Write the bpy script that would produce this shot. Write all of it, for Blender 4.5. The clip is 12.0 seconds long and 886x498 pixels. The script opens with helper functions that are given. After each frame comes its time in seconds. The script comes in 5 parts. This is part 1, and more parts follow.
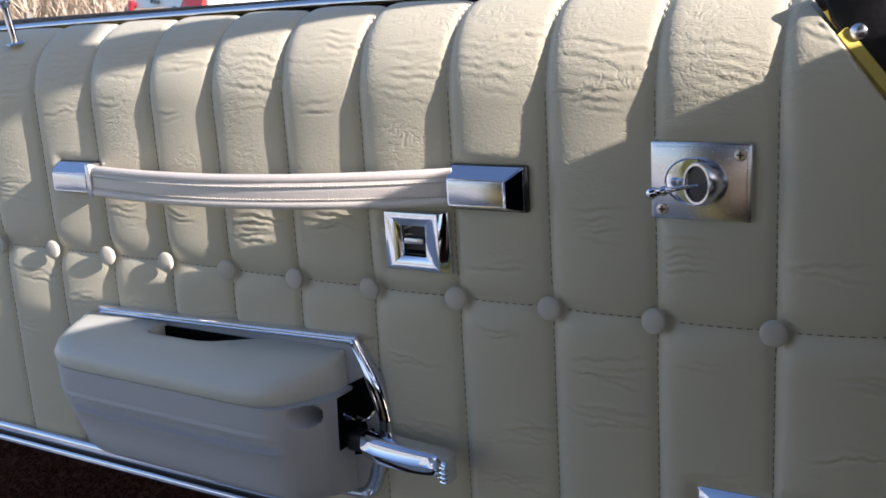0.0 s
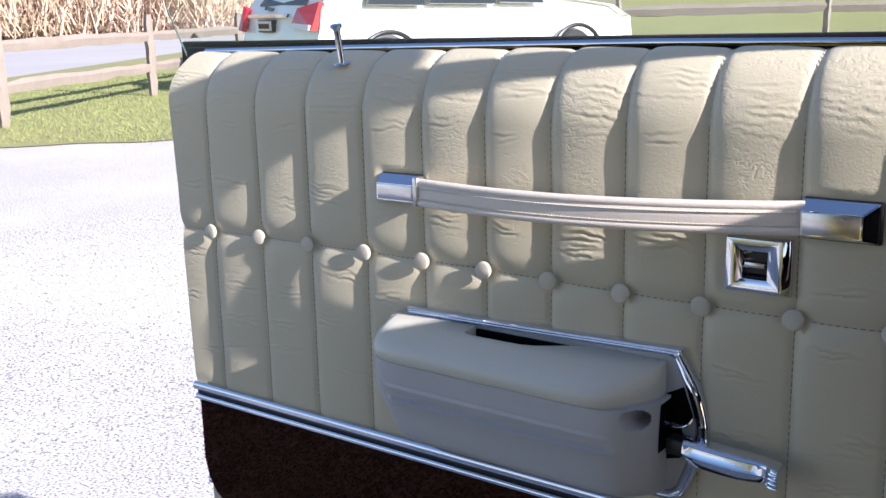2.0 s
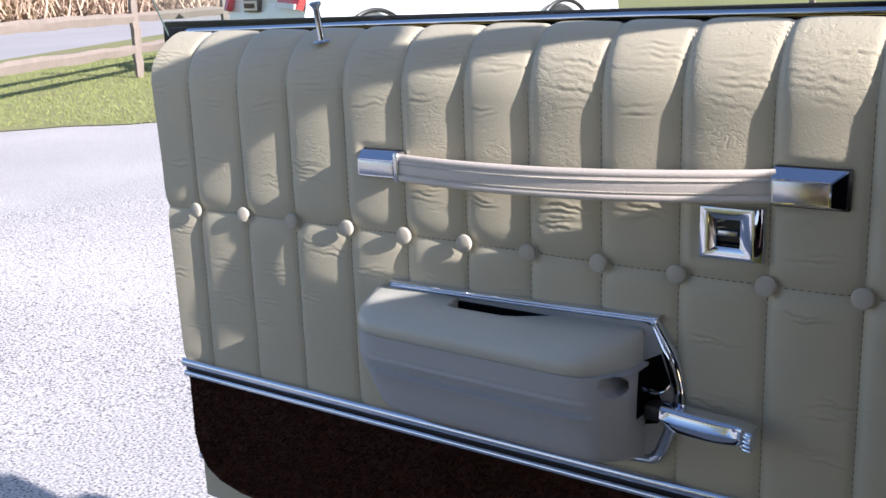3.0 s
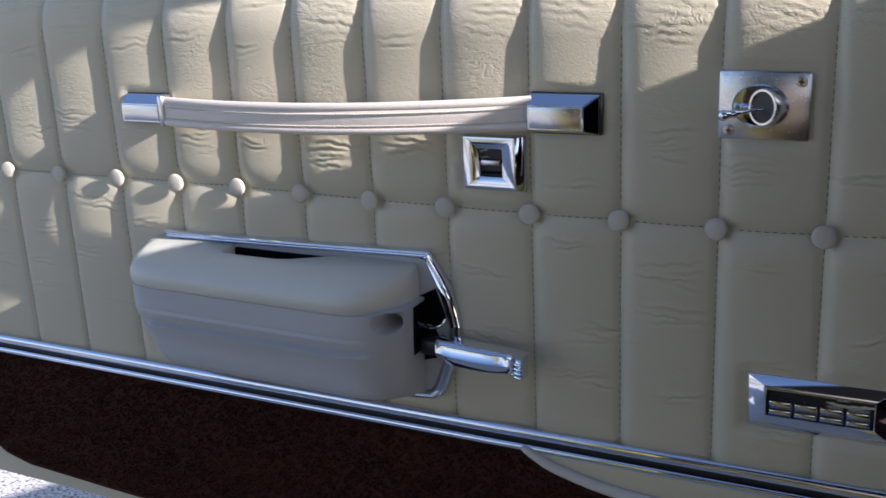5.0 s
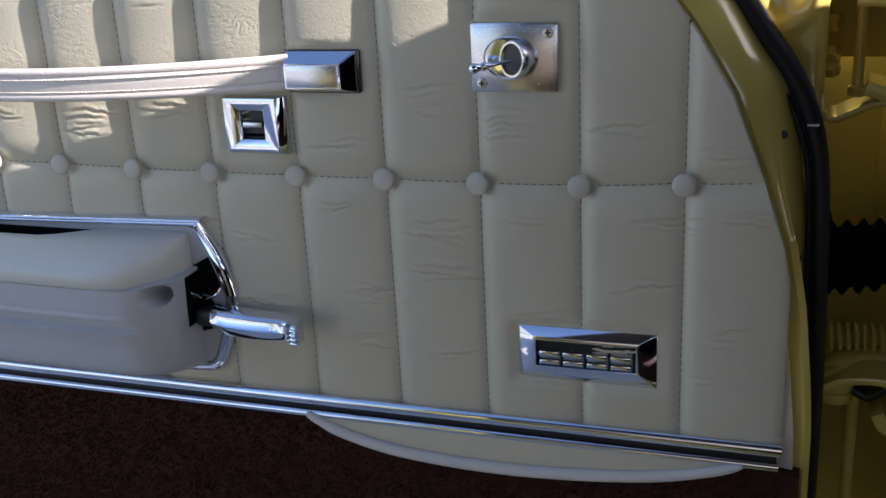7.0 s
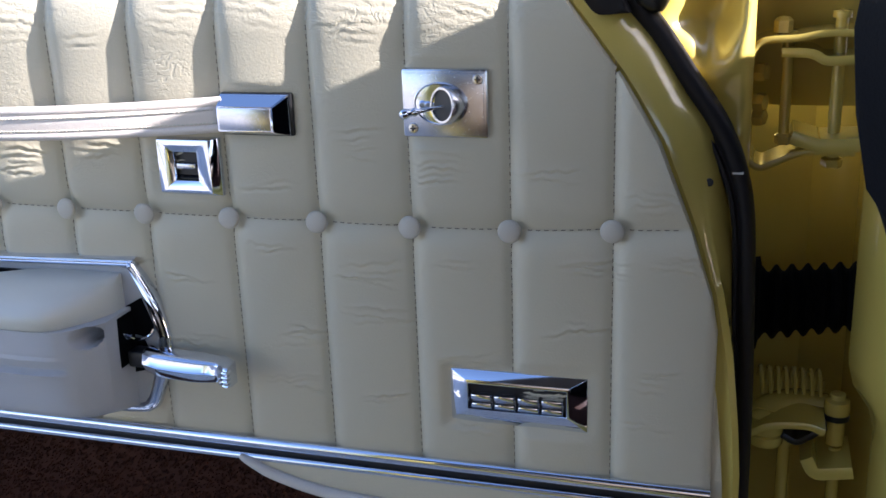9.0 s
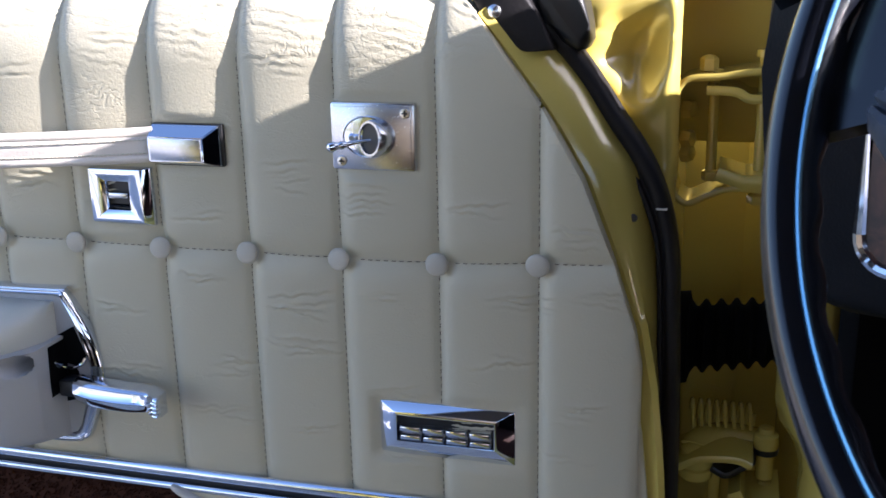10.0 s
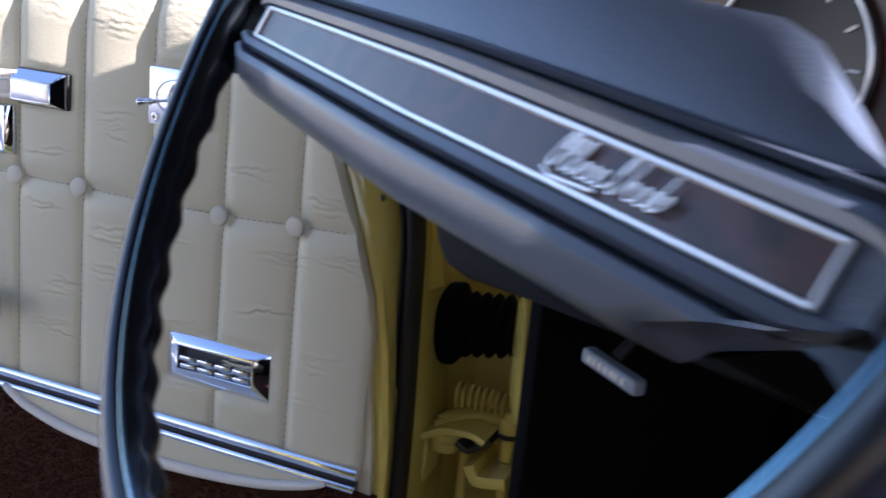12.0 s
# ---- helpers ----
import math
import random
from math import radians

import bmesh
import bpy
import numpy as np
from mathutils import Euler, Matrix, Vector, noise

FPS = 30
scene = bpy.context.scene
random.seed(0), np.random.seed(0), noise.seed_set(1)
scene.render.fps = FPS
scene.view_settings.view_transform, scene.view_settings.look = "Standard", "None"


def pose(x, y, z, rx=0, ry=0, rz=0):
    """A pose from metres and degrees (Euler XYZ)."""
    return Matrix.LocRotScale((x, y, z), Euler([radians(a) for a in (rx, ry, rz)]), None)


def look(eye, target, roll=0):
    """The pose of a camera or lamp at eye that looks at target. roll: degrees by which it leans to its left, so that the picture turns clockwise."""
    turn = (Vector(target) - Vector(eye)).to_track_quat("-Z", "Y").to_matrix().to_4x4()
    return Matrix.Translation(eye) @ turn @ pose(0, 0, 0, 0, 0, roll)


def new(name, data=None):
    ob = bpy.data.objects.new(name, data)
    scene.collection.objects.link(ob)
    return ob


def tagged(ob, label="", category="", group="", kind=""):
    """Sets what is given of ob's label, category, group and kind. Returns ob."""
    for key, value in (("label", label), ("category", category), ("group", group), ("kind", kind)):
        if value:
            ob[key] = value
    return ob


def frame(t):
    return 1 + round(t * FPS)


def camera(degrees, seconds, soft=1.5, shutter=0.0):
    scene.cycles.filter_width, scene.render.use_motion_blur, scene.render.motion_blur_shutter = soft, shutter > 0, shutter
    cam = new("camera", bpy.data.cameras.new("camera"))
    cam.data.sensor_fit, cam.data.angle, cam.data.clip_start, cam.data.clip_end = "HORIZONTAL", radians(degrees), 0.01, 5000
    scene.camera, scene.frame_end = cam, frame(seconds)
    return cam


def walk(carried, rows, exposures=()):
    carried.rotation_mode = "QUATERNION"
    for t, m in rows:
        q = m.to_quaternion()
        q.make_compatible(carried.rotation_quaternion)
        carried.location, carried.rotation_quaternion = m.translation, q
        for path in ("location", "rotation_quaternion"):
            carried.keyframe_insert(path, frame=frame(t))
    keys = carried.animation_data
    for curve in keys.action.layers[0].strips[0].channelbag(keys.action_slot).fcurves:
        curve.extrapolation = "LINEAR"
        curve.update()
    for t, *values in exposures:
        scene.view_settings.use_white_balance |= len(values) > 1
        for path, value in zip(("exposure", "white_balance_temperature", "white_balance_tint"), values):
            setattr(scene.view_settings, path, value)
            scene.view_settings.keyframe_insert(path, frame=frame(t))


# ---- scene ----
import collections

cam = camera(46.0, 12.0, shutter=0.3)
PATH = [
    (0, (1.326, -0.736, 0.974), (0.294, 0.909, 0.495), -3.6),
    (0.5, (1.246, -0.789, 0.981), (0.291, 0.888, 0.457), -0.9),
    (1, (1.19, -0.864, 1.01), (0.108, 0.74, 0.504), -0.5),
    (1.5, (1.157, -0.914, 1.0), (0.007, 0.659, 0.55), -0.6),
    (2, (1.166, -0.946, 1.008), (0.013, 0.626, 0.56), -1.4),
    (2.5, (1.174, -0.959, 1.01), (0.019, 0.606, 0.543), -2.1),
    (3, (1.186, -0.955, 1.007), (0.052, 0.618, 0.518), -2.2),
    (5, (1.247, -0.9, 0.976), (0.365, 0.801, 0.403), -2.7),
    (5.5, (1.263, -0.886, 0.969), (0.452, 0.841, 0.37), -2.4),
    (6, (1.281, -0.872, 0.968), (0.526, 0.871, 0.342), -2.9),
    (6.5, (1.298, -0.86, 0.962), (0.614, 0.907, 0.321), -3.0),
    (7, (1.317, -0.851, 0.968), (0.69, 0.93, 0.309), -3.1),
    (9, (1.346, -0.84, 0.978), (0.777, 0.979, 0.372), -2.1),
    (9.5, (1.365, -0.833, 0.982), (0.82, 1.0, 0.397), -2.0),
    (10, (1.389, -0.829, 0.985), (0.856, 1.014, 0.422), -1.2),
    (10.5, (1.427, -0.813, 0.97), (0.859, 1.029, 0.439), 1.0),
    (11, (1.461, -0.812, 0.964), (0.817, 1.015, 0.464), 3.2),
    (11.1, (1.486, -0.822, 0.970), (0.858, 0.960, 0.466), 3.0),
    (11.2, (1.515, -0.829, 0.973), (0.878, 0.987, 0.429), 4.3),
    (11.3, (1.538, -0.825, 0.978), (0.901, 0.960, 0.401), 3.9),
    (11.4, (1.568, -0.835, 0.983), (0.924, 0.960, 0.390), 3.4),
    (11.5, (1.596, -0.831, 0.984), (0.945, 0.957, 0.368), 1.9),
    (11.6, (1.615, -0.830, 0.983), (0.950, 0.960, 0.455), 3.1),
    (11.7, (1.643, -0.845, 0.980), (0.966, 0.960, 0.489), 4.9),
    (11.8, (1.674, -0.843, 0.967), (0.976, 0.966, 0.476), 5.9),
    (11.9, (1.702, -0.855, 0.959), (0.983, 0.960, 0.462), 5.5),
    (12, (1.736, -0.86, 0.957), (1.004, 0.939, 0.482), 5.9),
]
walk(cam, [(t, look(eye, target, roll)) for t, eye, target, roll in PATH],
     [(0.0, 1.36, 6040, 19), (1.0, 1.48, 6040, 19), (2.5, 1.36, 5980, 19), (3.0, 1.22, 5980, 19), (5.0, 1.42, 5940, 20), (6.5, 1.66, 5940, 20), (9.0, 2.24, 5780, 20), (11.0, 2.32, 5800, 21), (12.0, 2.54, 5900, 24)])

# ---- world, sun, light ----
SUN = Vector((0.90, -0.055, 0.40)).normalized()
world = bpy.data.worlds.new("world")
scene.world = world
world.use_nodes = True
wn = world.node_tree
sky = wn.nodes.new("ShaderNodeTexSky")
sky.sky_type, sky.sun_disc = "NISHITA", False
sky.sun_elevation = math.asin(SUN.z)
sky.sun_rotation = math.atan2(SUN.x, SUN.y)
wn.links.new(sky.outputs[0], wn.nodes["Background"].inputs[0])
wn.nodes["Background"].inputs[1].default_value = 0.079
sun = new("sun", bpy.data.lights.new("sun", "SUN"))
sun.data.energy, sun.data.angle, sun.data.color = 4.6, radians(0.5), (1.0, 0.93, 0.83)
sun.matrix_world = look((0, 0, 6), Vector((0, 0, 6)) - SUN)


# ---- materials ----
def material(name, color, rough=0.5, metal=0.0, grain=None, stain=None, bump=None, coat=0.0, spec=0.5):
    """A painted or raw surface: colour with grain and stains (scale, amount), bump (scale, depth in metres)."""
    m = bpy.data.materials.new(name)
    m.use_nodes = True
    nt = m.node_tree
    b = nt.nodes["Principled BSDF"]
    b.inputs["Base Color"].default_value = (*color, 1)
    b.inputs["Roughness"].default_value = rough
    b.inputs["Metallic"].default_value = metal
    b.inputs["Coat Weight"].default_value = coat
    b.inputs["Coat Roughness"].default_value = 0.05
    b.inputs["Specular IOR Level"].default_value = spec
    co = nt.nodes.new("ShaderNodeTexCoord").outputs["Object"]
    last = None
    for scale, amount in (grain, stain):
        if not amount:
            continue
        n = nt.nodes.new("ShaderNodeTexNoise")
        n.inputs["Scale"].default_value = scale
        n.inputs["Detail"].default_value = 5
        nt.links.new(co, n.inputs["Vector"])
        mix = nt.nodes.new("ShaderNodeMix")
        mix.data_type = "RGBA"
        mix.inputs["A"].default_value = (*[c * (1 - amount) for c in color], 1)
        mix.inputs["B"].default_value = (*[min(1, c * (1 + amount)) for c in color], 1)
        nt.links.new(n.outputs["Fac"], mix.inputs["Factor"])
        if last is None:
            last = mix.outputs["Result"]
        else:
            mul = nt.nodes.new("ShaderNodeMix")
            mul.data_type = "RGBA"
            mul.inputs["Factor"].default_value = 0.5
            nt.links.new(last, mul.inputs["A"])
            nt.links.new(mix.outputs["Result"], mul.inputs["B"])
            last = mul.outputs["Result"]
        ro = nt.nodes.new("ShaderNodeMapRange")
        ro.inputs["To Min"].default_value = max(0.02, rough * 0.85)
        ro.inputs["To Max"].default_value = min(1, rough * 1.15)
        nt.links.new(n.outputs["Fac"], ro.inputs["Value"])
        nt.links.new(ro.outputs["Result"], b.inputs["Roughness"])
    if last is not None:
        nt.links.new(last, b.inputs["Base Color"])
    if bump:
        n = nt.nodes.new("ShaderNodeTexNoise")
        n.inputs["Scale"].default_value = bump[0]
        n.inputs["Detail"].default_value = 4
        nt.links.new(co, n.inputs["Vector"])
        bp = nt.nodes.new("ShaderNodeBump")
        bp.inputs["Distance"].default_value = bump[1]
        nt.links.new(n.outputs["Fac"], bp.inputs["Height"])
        nt.links.new(bp.outputs["Normal"], b.inputs["Normal"])
    return m


NONE = (1, 0)


def vinyl_material():
    """Aged cream vinyl: leather grain, flattened dirt, shallow creases that gather in patches."""
    m = material("cream_vinyl", (0.570, 0.520, 0.385), 0.40, grain=(900, 0.05), stain=(9, 0.08))
    nt = m.node_tree
    b = nt.nodes["Principled BSDF"]
    co = nt.nodes.new("ShaderNodeTexCoord").outputs["Object"]
    warp = nt.nodes.new("ShaderNodeTexNoise")
    warp.inputs["Scale"].default_value = 38
    warp.inputs["Detail"].default_value = 4
    nt.links.new(co, warp.inputs["Vector"])
    add = nt.nodes.new("ShaderNodeMix")
    add.data_type = "RGBA"
    add.inputs["Factor"].default_value = 0.045
    nt.links.new(co, add.inputs["A"])
    nt.links.new(warp.outputs["Color"], add.inputs["B"])
    stretch = nt.nodes.new("ShaderNodeMapping")
    stretch.inputs["Scale"].default_value = (0.75, 1, 1.3)
    nt.links.new(add.outputs["Result"], stretch.inputs["Vector"])
    cell = nt.nodes.new("ShaderNodeTexVoronoi")
    cell.feature = "DISTANCE_TO_EDGE"
    cell.inputs["Scale"].default_value = 135
    nt.links.new(stretch.outputs["Vector"], cell.inputs["Vector"])
    crease = nt.nodes.new("ShaderNodeMapRange")
    crease.inputs["From Max"].default_value = 0.14
    nt.links.new(cell.outputs["Distance"], crease.inputs["Value"])
    patch = nt.nodes.new("ShaderNodeTexNoise")
    patch.inputs["Scale"].default_value = 13
    nt.links.new(co, patch.inputs["Vector"])
    sep = nt.nodes.new("ShaderNodeSeparateXYZ")
    nt.links.new(co, sep.inputs[0])
    high = nt.nodes.new("ShaderNodeMapRange")
    high.inputs["From Min"].default_value, high.inputs["From Max"].default_value = 0.70, 0.90
    high.inputs["To Min"].default_value, high.inputs["To Max"].default_value = -0.10, 0.10
    nt.links.new(sep.outputs["Z"], high.inputs["Value"])
    total = nt.nodes.new("ShaderNodeMath")
    nt.links.new(patch.outputs["Fac"], total.inputs[0])
    nt.links.new(high.outputs["Result"], total.inputs[1])
    mask = nt.nodes.new("ShaderNodeMapRange")
    mask.inputs["From Min"].default_value, mask.inputs["From Max"].default_value = 0.47, 0.66
    nt.links.new(total.outputs[0], mask.inputs["Value"])
    bump1 = nt.nodes.new("ShaderNodeBump")
    bump1.inputs["Distance"].default_value = 0.00009
    nt.links.new(crease.outputs["Result"], bump1.inputs["Height"])
    nt.links.new(mask.outputs["Result"], bump1.inputs["Strength"])
    for scale, depth, flat in ((46, 0.00013, 2.6), (105, 0.00007, 1.4)):
        squash = nt.nodes.new("ShaderNodeMapping")
        squash.inputs["Scale"].default_value = (1, 1, flat)
        nt.links.new(co, squash.inputs["Vector"])
        n = nt.nodes.new("ShaderNodeTexNoise")
        n.inputs["Scale"].default_value, n.inputs["Detail"].default_value, n.inputs["Distortion"].default_value = scale, 2.5, 0.6
        nt.links.new(squash.outputs["Vector"], n.inputs["Vector"])
        off = nt.nodes.new("ShaderNodeMath")
        off.operation = "SUBTRACT"
        off.inputs[1].default_value = 0.5
        nt.links.new(n.outputs["Fac"], off.inputs[0])
        mag = nt.nodes.new("ShaderNodeMath")
        mag.operation = "ABSOLUTE"
        nt.links.new(off.outputs[0], mag.inputs[0])
        fold = nt.nodes.new("ShaderNodeMapRange")
        fold.interpolation_type = "SMOOTHSTEP"
        fold.inputs["From Max"].default_value = 0.075
        nt.links.new(mag.outputs[0], fold.inputs["Value"])
        step = nt.nodes.new("ShaderNodeBump")
        step.inputs["Distance"].default_value = depth
        nt.links.new(fold.outputs["Result"], step.inputs["Height"])
        nt.links.new(mask.outputs["Result"], step.inputs["Strength"])
        nt.links.new(bump1.outputs["Normal"], step.inputs["Normal"])
        bump1 = step
    # sparse groups of long level creases
    squash = nt.nodes.new("ShaderNodeMapping")
    squash.inputs["Scale"].default_value = (20, 20, 105)
    nt.links.new(add.outputs["Result"], squash.inputs["Vector"])
    n = nt.nodes.new("ShaderNodeTexNoise")
    n.inputs["Scale"].default_value, n.inputs["Detail"].default_value, n.inputs["Distortion"].default_value = 1.0, 3.0, 0.5
    nt.links.new(squash.outputs["Vector"], n.inputs["Vector"])
    off = nt.nodes.new("ShaderNodeMath")
    off.operation = "SUBTRACT"
    off.inputs[1].default_value = 0.5
    nt.links.new(n.outputs["Fac"], off.inputs[0])
    mag = nt.nodes.new("ShaderNodeMath")
    mag.operation = "ABSOLUTE"
    nt.links.new(off.outputs[0], mag.inputs[0])
    fold = nt.nodes.new("ShaderNodeMapRange")
    fold.interpolation_type = "SMOOTHSTEP"
    fold.inputs["From Max"].default_value = 0.07
    nt.links.new(mag.outputs[0], fold.inputs["Value"])
    group = nt.nodes.new("ShaderNodeMapping")
    group.inputs["Scale"].default_value = (13, 13, 24)
    nt.links.new(co, group.inputs["Vector"])
    spot = nt.nodes.new("ShaderNodeTexNoise")
    spot.inputs["Scale"].default_value = 1.0
    nt.links.new(group.outputs["Vector"], spot.inputs["Vector"])
    sparse = nt.nodes.new("ShaderNodeMapRange")
    sparse.inputs["From Min"].default_value, sparse.inputs["From Max"].default_value = 0.53, 0.66
    nt.links.new(spot.outputs["Fac"], sparse.inputs["Value"])
    step = nt.nodes.new("ShaderNodeBump")
    step.inputs["Distance"].default_value = 0.0003
    nt.links.new(fold.outputs["Result"], step.inputs["Height"])
    fewer = nt.nodes.new("ShaderNodeMapRange")
    fewer.inputs["From Min"].default_value, fewer.inputs["From Max"].default_value = 0.80, 0.88
    fewer.inputs["To Min"].default_value, fewer.inputs["To Max"].default_value = 0.6, 0.75
    nt.links.new(sep.outputs["Z"], fewer.inputs["Value"])
    both = nt.nodes.new("ShaderNodeMath")
    both.operation = "MULTIPLY"
    nt.links.new(sparse.outputs["Result"], both.inputs[0])
    nt.links.new(fewer.outputs["Result"], both.inputs[1])
    nt.links.new(both.outputs[0], step.inputs["Strength"])
    nt.links.new(bump1.outputs["Normal"], step.inputs["Normal"])
    bump1 = step
    fine = nt.nodes.new("ShaderNodeTexVoronoi")
    fine.inputs["Scale"].default_value = 480
    nt.links.new(co, fine.inputs["Vector"])
    bump2 = nt.nodes.new("ShaderNodeBump")
    bump2.inputs["Distance"].default_value = 0.00022
    bump2.inputs["Strength"].default_value = 0.5
    nt.links.new(fine.outputs["Distance"], bump2.inputs["Height"])
    nt.links.new(bump1.outputs["Normal"], bump2.inputs["Normal"])
    nt.links.new(bump2.outputs["Normal"], b.inputs["Normal"])
    return m


def glass_material():
    m = bpy.data.materials.new("window_glass")
    m.use_nodes = True
    nt = m.node_tree
    nt.nodes.remove(nt.nodes["Principled BSDF"])
    clear = nt.nodes.new("ShaderNodeBsdfTransparent")
    clear.inputs[0].default_value = (0.86, 0.93, 0.90, 1)
    gloss = nt.nodes.new("ShaderNodeBsdfGlossy")
    gloss.inputs["Roughness"].default_value = 0.02
    fres = nt.nodes.new("ShaderNodeFresnel")
    fres.inputs["IOR"].default_value = 1.45
    mix = nt.nodes.new("ShaderNodeMixShader")
    nt.links.new(fres.outputs[0], mix.inputs[0])
    nt.links.new(clear.outputs[0], mix.inputs[1])
    nt.links.new(gloss.outputs[0], mix.inputs[2])
    nt.links.new(mix.outputs[0], nt.nodes["Material Output"].inputs[0])
    return m


def asphalt_material():
    """Worn pale asphalt with bare stones and dark pores."""
    m = material("pale_asphalt", (0.42, 0.40, 0.39), 0.9, grain=NONE, stain=NONE, bump=(110, 0.004))
    nt = m.node_tree
    co = nt.nodes.new("ShaderNodeTexCoord").outputs["Object"]
    n = nt.nodes.new("ShaderNodeTexNoise")
    n.inputs["Scale"].default_value, n.inputs["Detail"].default_value = 120, 3
    nt.links.new(co, n.inputs["Vector"])
    big = nt.nodes.new("ShaderNodeTexNoise")
    big.inputs["Scale"].default_value, big.inputs["Detail"].default_value = 1.1, 4
    nt.links.new(co, big.inputs["Vector"])
    mean = nt.nodes.new("ShaderNodeMix")
    mean.inputs["Factor"].default_value = 0.13
    nt.links.new(n.outputs["Fac"], mean.inputs["A"])
    nt.links.new(big.outputs["Fac"], mean.inputs["B"])
    ramp = nt.nodes.new("ShaderNodeValToRGB")
    e = ramp.color_ramp.elements
    e[0].position, e[0].color = 0.37, (0.11, 0.105, 0.11, 1)
    e[1].position, e[1].color = 0.66, (0.74, 0.71, 0.70, 1)
    mid = ramp.color_ramp.elements.new(0.47)
    mid.color = (0.47, 0.455, 0.45, 1)
    nt.links.new(mean.outputs["Result"], ramp.inputs[0])
    nt.links.new(ramp.outputs[0], nt.nodes["Principled BSDF"].inputs["Base Color"])
    return m


def wood_material():
    """Dark burl veneer under lacquer."""
    m = material("burl_veneer", (0.06, 0.022, 0.012), 0.38, coat=0.2, grain=NONE, stain=NONE)
    nt = m.node_tree
    b = nt.nodes["Principled BSDF"]
    co = nt.nodes.new("ShaderNodeTexCoord").outputs["Object"]
    n = nt.nodes.new("ShaderNodeTexNoise")
    n.inputs["Scale"].default_value, n.inputs["Detail"].default_value, n.inputs["Distortion"].default_value = 38, 6, 1.5
    nt.links.new(co, n.inputs["Vector"])
    ramp = nt.nodes.new("ShaderNodeValToRGB")
    ramp.color_ramp.elements[0].position, ramp.color_ramp.elements[1].position = 0.35, 0.7
    ramp.color_ramp.elements[0].color = (0.02, 0.009, 0.007, 1)
    ramp.color_ramp.elements[1].color = (0.085, 0.030, 0.020, 1)
    nt.links.new(n.outputs["Fac"], ramp.inputs[0])
    nt.links.new(ramp.outputs[0], b.inputs["Base Color"])
    return m


VINYL = vinyl_material()
BUTTON = material("button_cover", (0.555, 0.51, 0.42), 0.5, grain=(700, 0.06), stain=(60, 0.1), bump=(900, 0.0002))
PIPING = material("cream_piping", (0.60, 0.56, 0.51), 0.4, grain=(600, 0.05), stain=(30, 0.06))
LEATHER = material("strap_leather", (0.74, 0.66, 0.58), 0.45, grain=(500, 0.06), stain=(40, 0.08), bump=(420, 0.0003))
PLASTIC = material("armrest_plastic", (0.467, 0.472, 0.488), 0.38, grain=(800, 0.04), stain=(14, 0.06), bump=(900, 0.00008))
PADMAT = material("armrest_pad", (0.64, 0.635, 0.56), 0.31, grain=(800, 0.04), stain=(14, 0.06), bump=(700, 0.0001))
CHROME = material("chrome", (0.72, 0.76, 0.85), 0.07, 1.0, grain=(40, 0.03), stain=(300, 0.03))
SATIN = material("brushed_chrome", (0.70, 0.70, 0.73), 0.26, 1.0, grain=(60, 0.04), stain=(700, 0.05))
BLACK = material("black_plastic", (0.012, 0.012, 0.013), 0.4, grain=(300, 0.2), stain=(20, 0.2))
RUBBER = material("black_rubber", (0.010, 0.0085, 0.0095), 0.55, grain=(200, 0.25), stain=(25, 0.3), bump=(250, 0.0003), spec=0.3)
YELLOW = material("yellow_paint", (0.62, 0.49, 0.115), 0.26, grain=(60, 0.04), stain=(8, 0.08), coat=0.8)
CARPET = material("brown_carpet", (0.048, 0.018, 0.011), 0.95, grain=(500, 0.5), stain=(20, 0.25), spec=0.15)
# seam thread in two tones: sunlit pale (also the strap's), and shaded dark
PALE = material("pale_and_sunlit_thread", (0.66, 0.62, 0.52), 0.7, grain=(900, 0.1), stain=(40, 0.1))
THREAD = material("shaded_thread", (0.15, 0.12, 0.095), 0.7, grain=(900, 0.1), stain=(40, 0.1))
GLASS = glass_material()
EDGE = material("glass_edge", (0.09, 0.13, 0.12), 0.3, grain=(50, 0.1), stain=(5, 0.1))
WOOD = wood_material()
WHEEL = material("wheel_black", (0.005, 0.006, 0.010), 0.20, grain=(200, 0.2), stain=(20, 0.2), spec=0.6)
# dark pad vinyl; the sky's blue sheen is mixed into its base colour
PADBLUE = material("sky_tinted_pad_vinyl", (0.085, 0.108, 0.156), 0.32, grain=(500, 0.15), stain=(15, 0.12), bump=(600, 0.0002), spec=0.75)
# near-black: dark trim, and painted shade inside the armrest's recesses
DEEP = material("dark_trim_and_shade", (0.003, 0.003, 0.0035), 0.8, grain=(60, 0.2), stain=(6, 0.2), spec=0.08)
DASH = material("dash_vinyl", (0.0055, 0.006, 0.008), 0.5, grain=(400, 0.25), stain=(15, 0.2), bump=(500, 0.0003), spec=0.12)
SILVER = material("silver_foil", (0.92, 0.92, 0.93), 0.36, 0.6, grain=(80, 0.03), stain=(20, 0.04))
LABELGREY = material("grey_plastic", (0.22, 0.25, 0.29), 0.5, grain=(300, 0.08), stain=(40, 0.1))
ASPHALT = asphalt_material()
RIMEDGE = material("rim_edge", (0.22, 0.42, 0.56), 0.25, 1.0, grain=(40, 0.05), stain=(300, 0.05))
ROADMAT = material("road", (0.40, 0.39, 0.395), 0.9, grain=(30, 0.15), stain=(0.4, 0.25), bump=(60, 0.004))
SOIL = material("grass_soil", (0.25, 0.25, 0.105), 0.95, grain=(14, 0.35), stain=(0.6, 0.3))
BLADE = material("grass_blades", (0.23, 0.27, 0.085), 0.7, grain=(2.0, 0.3), stain=(0.5, 0.25))
STRAW = material("dry_twigs", (0.52, 0.39, 0.30), 0.9, grain=(1.2, 0.35), stain=(0.4, 0.3))
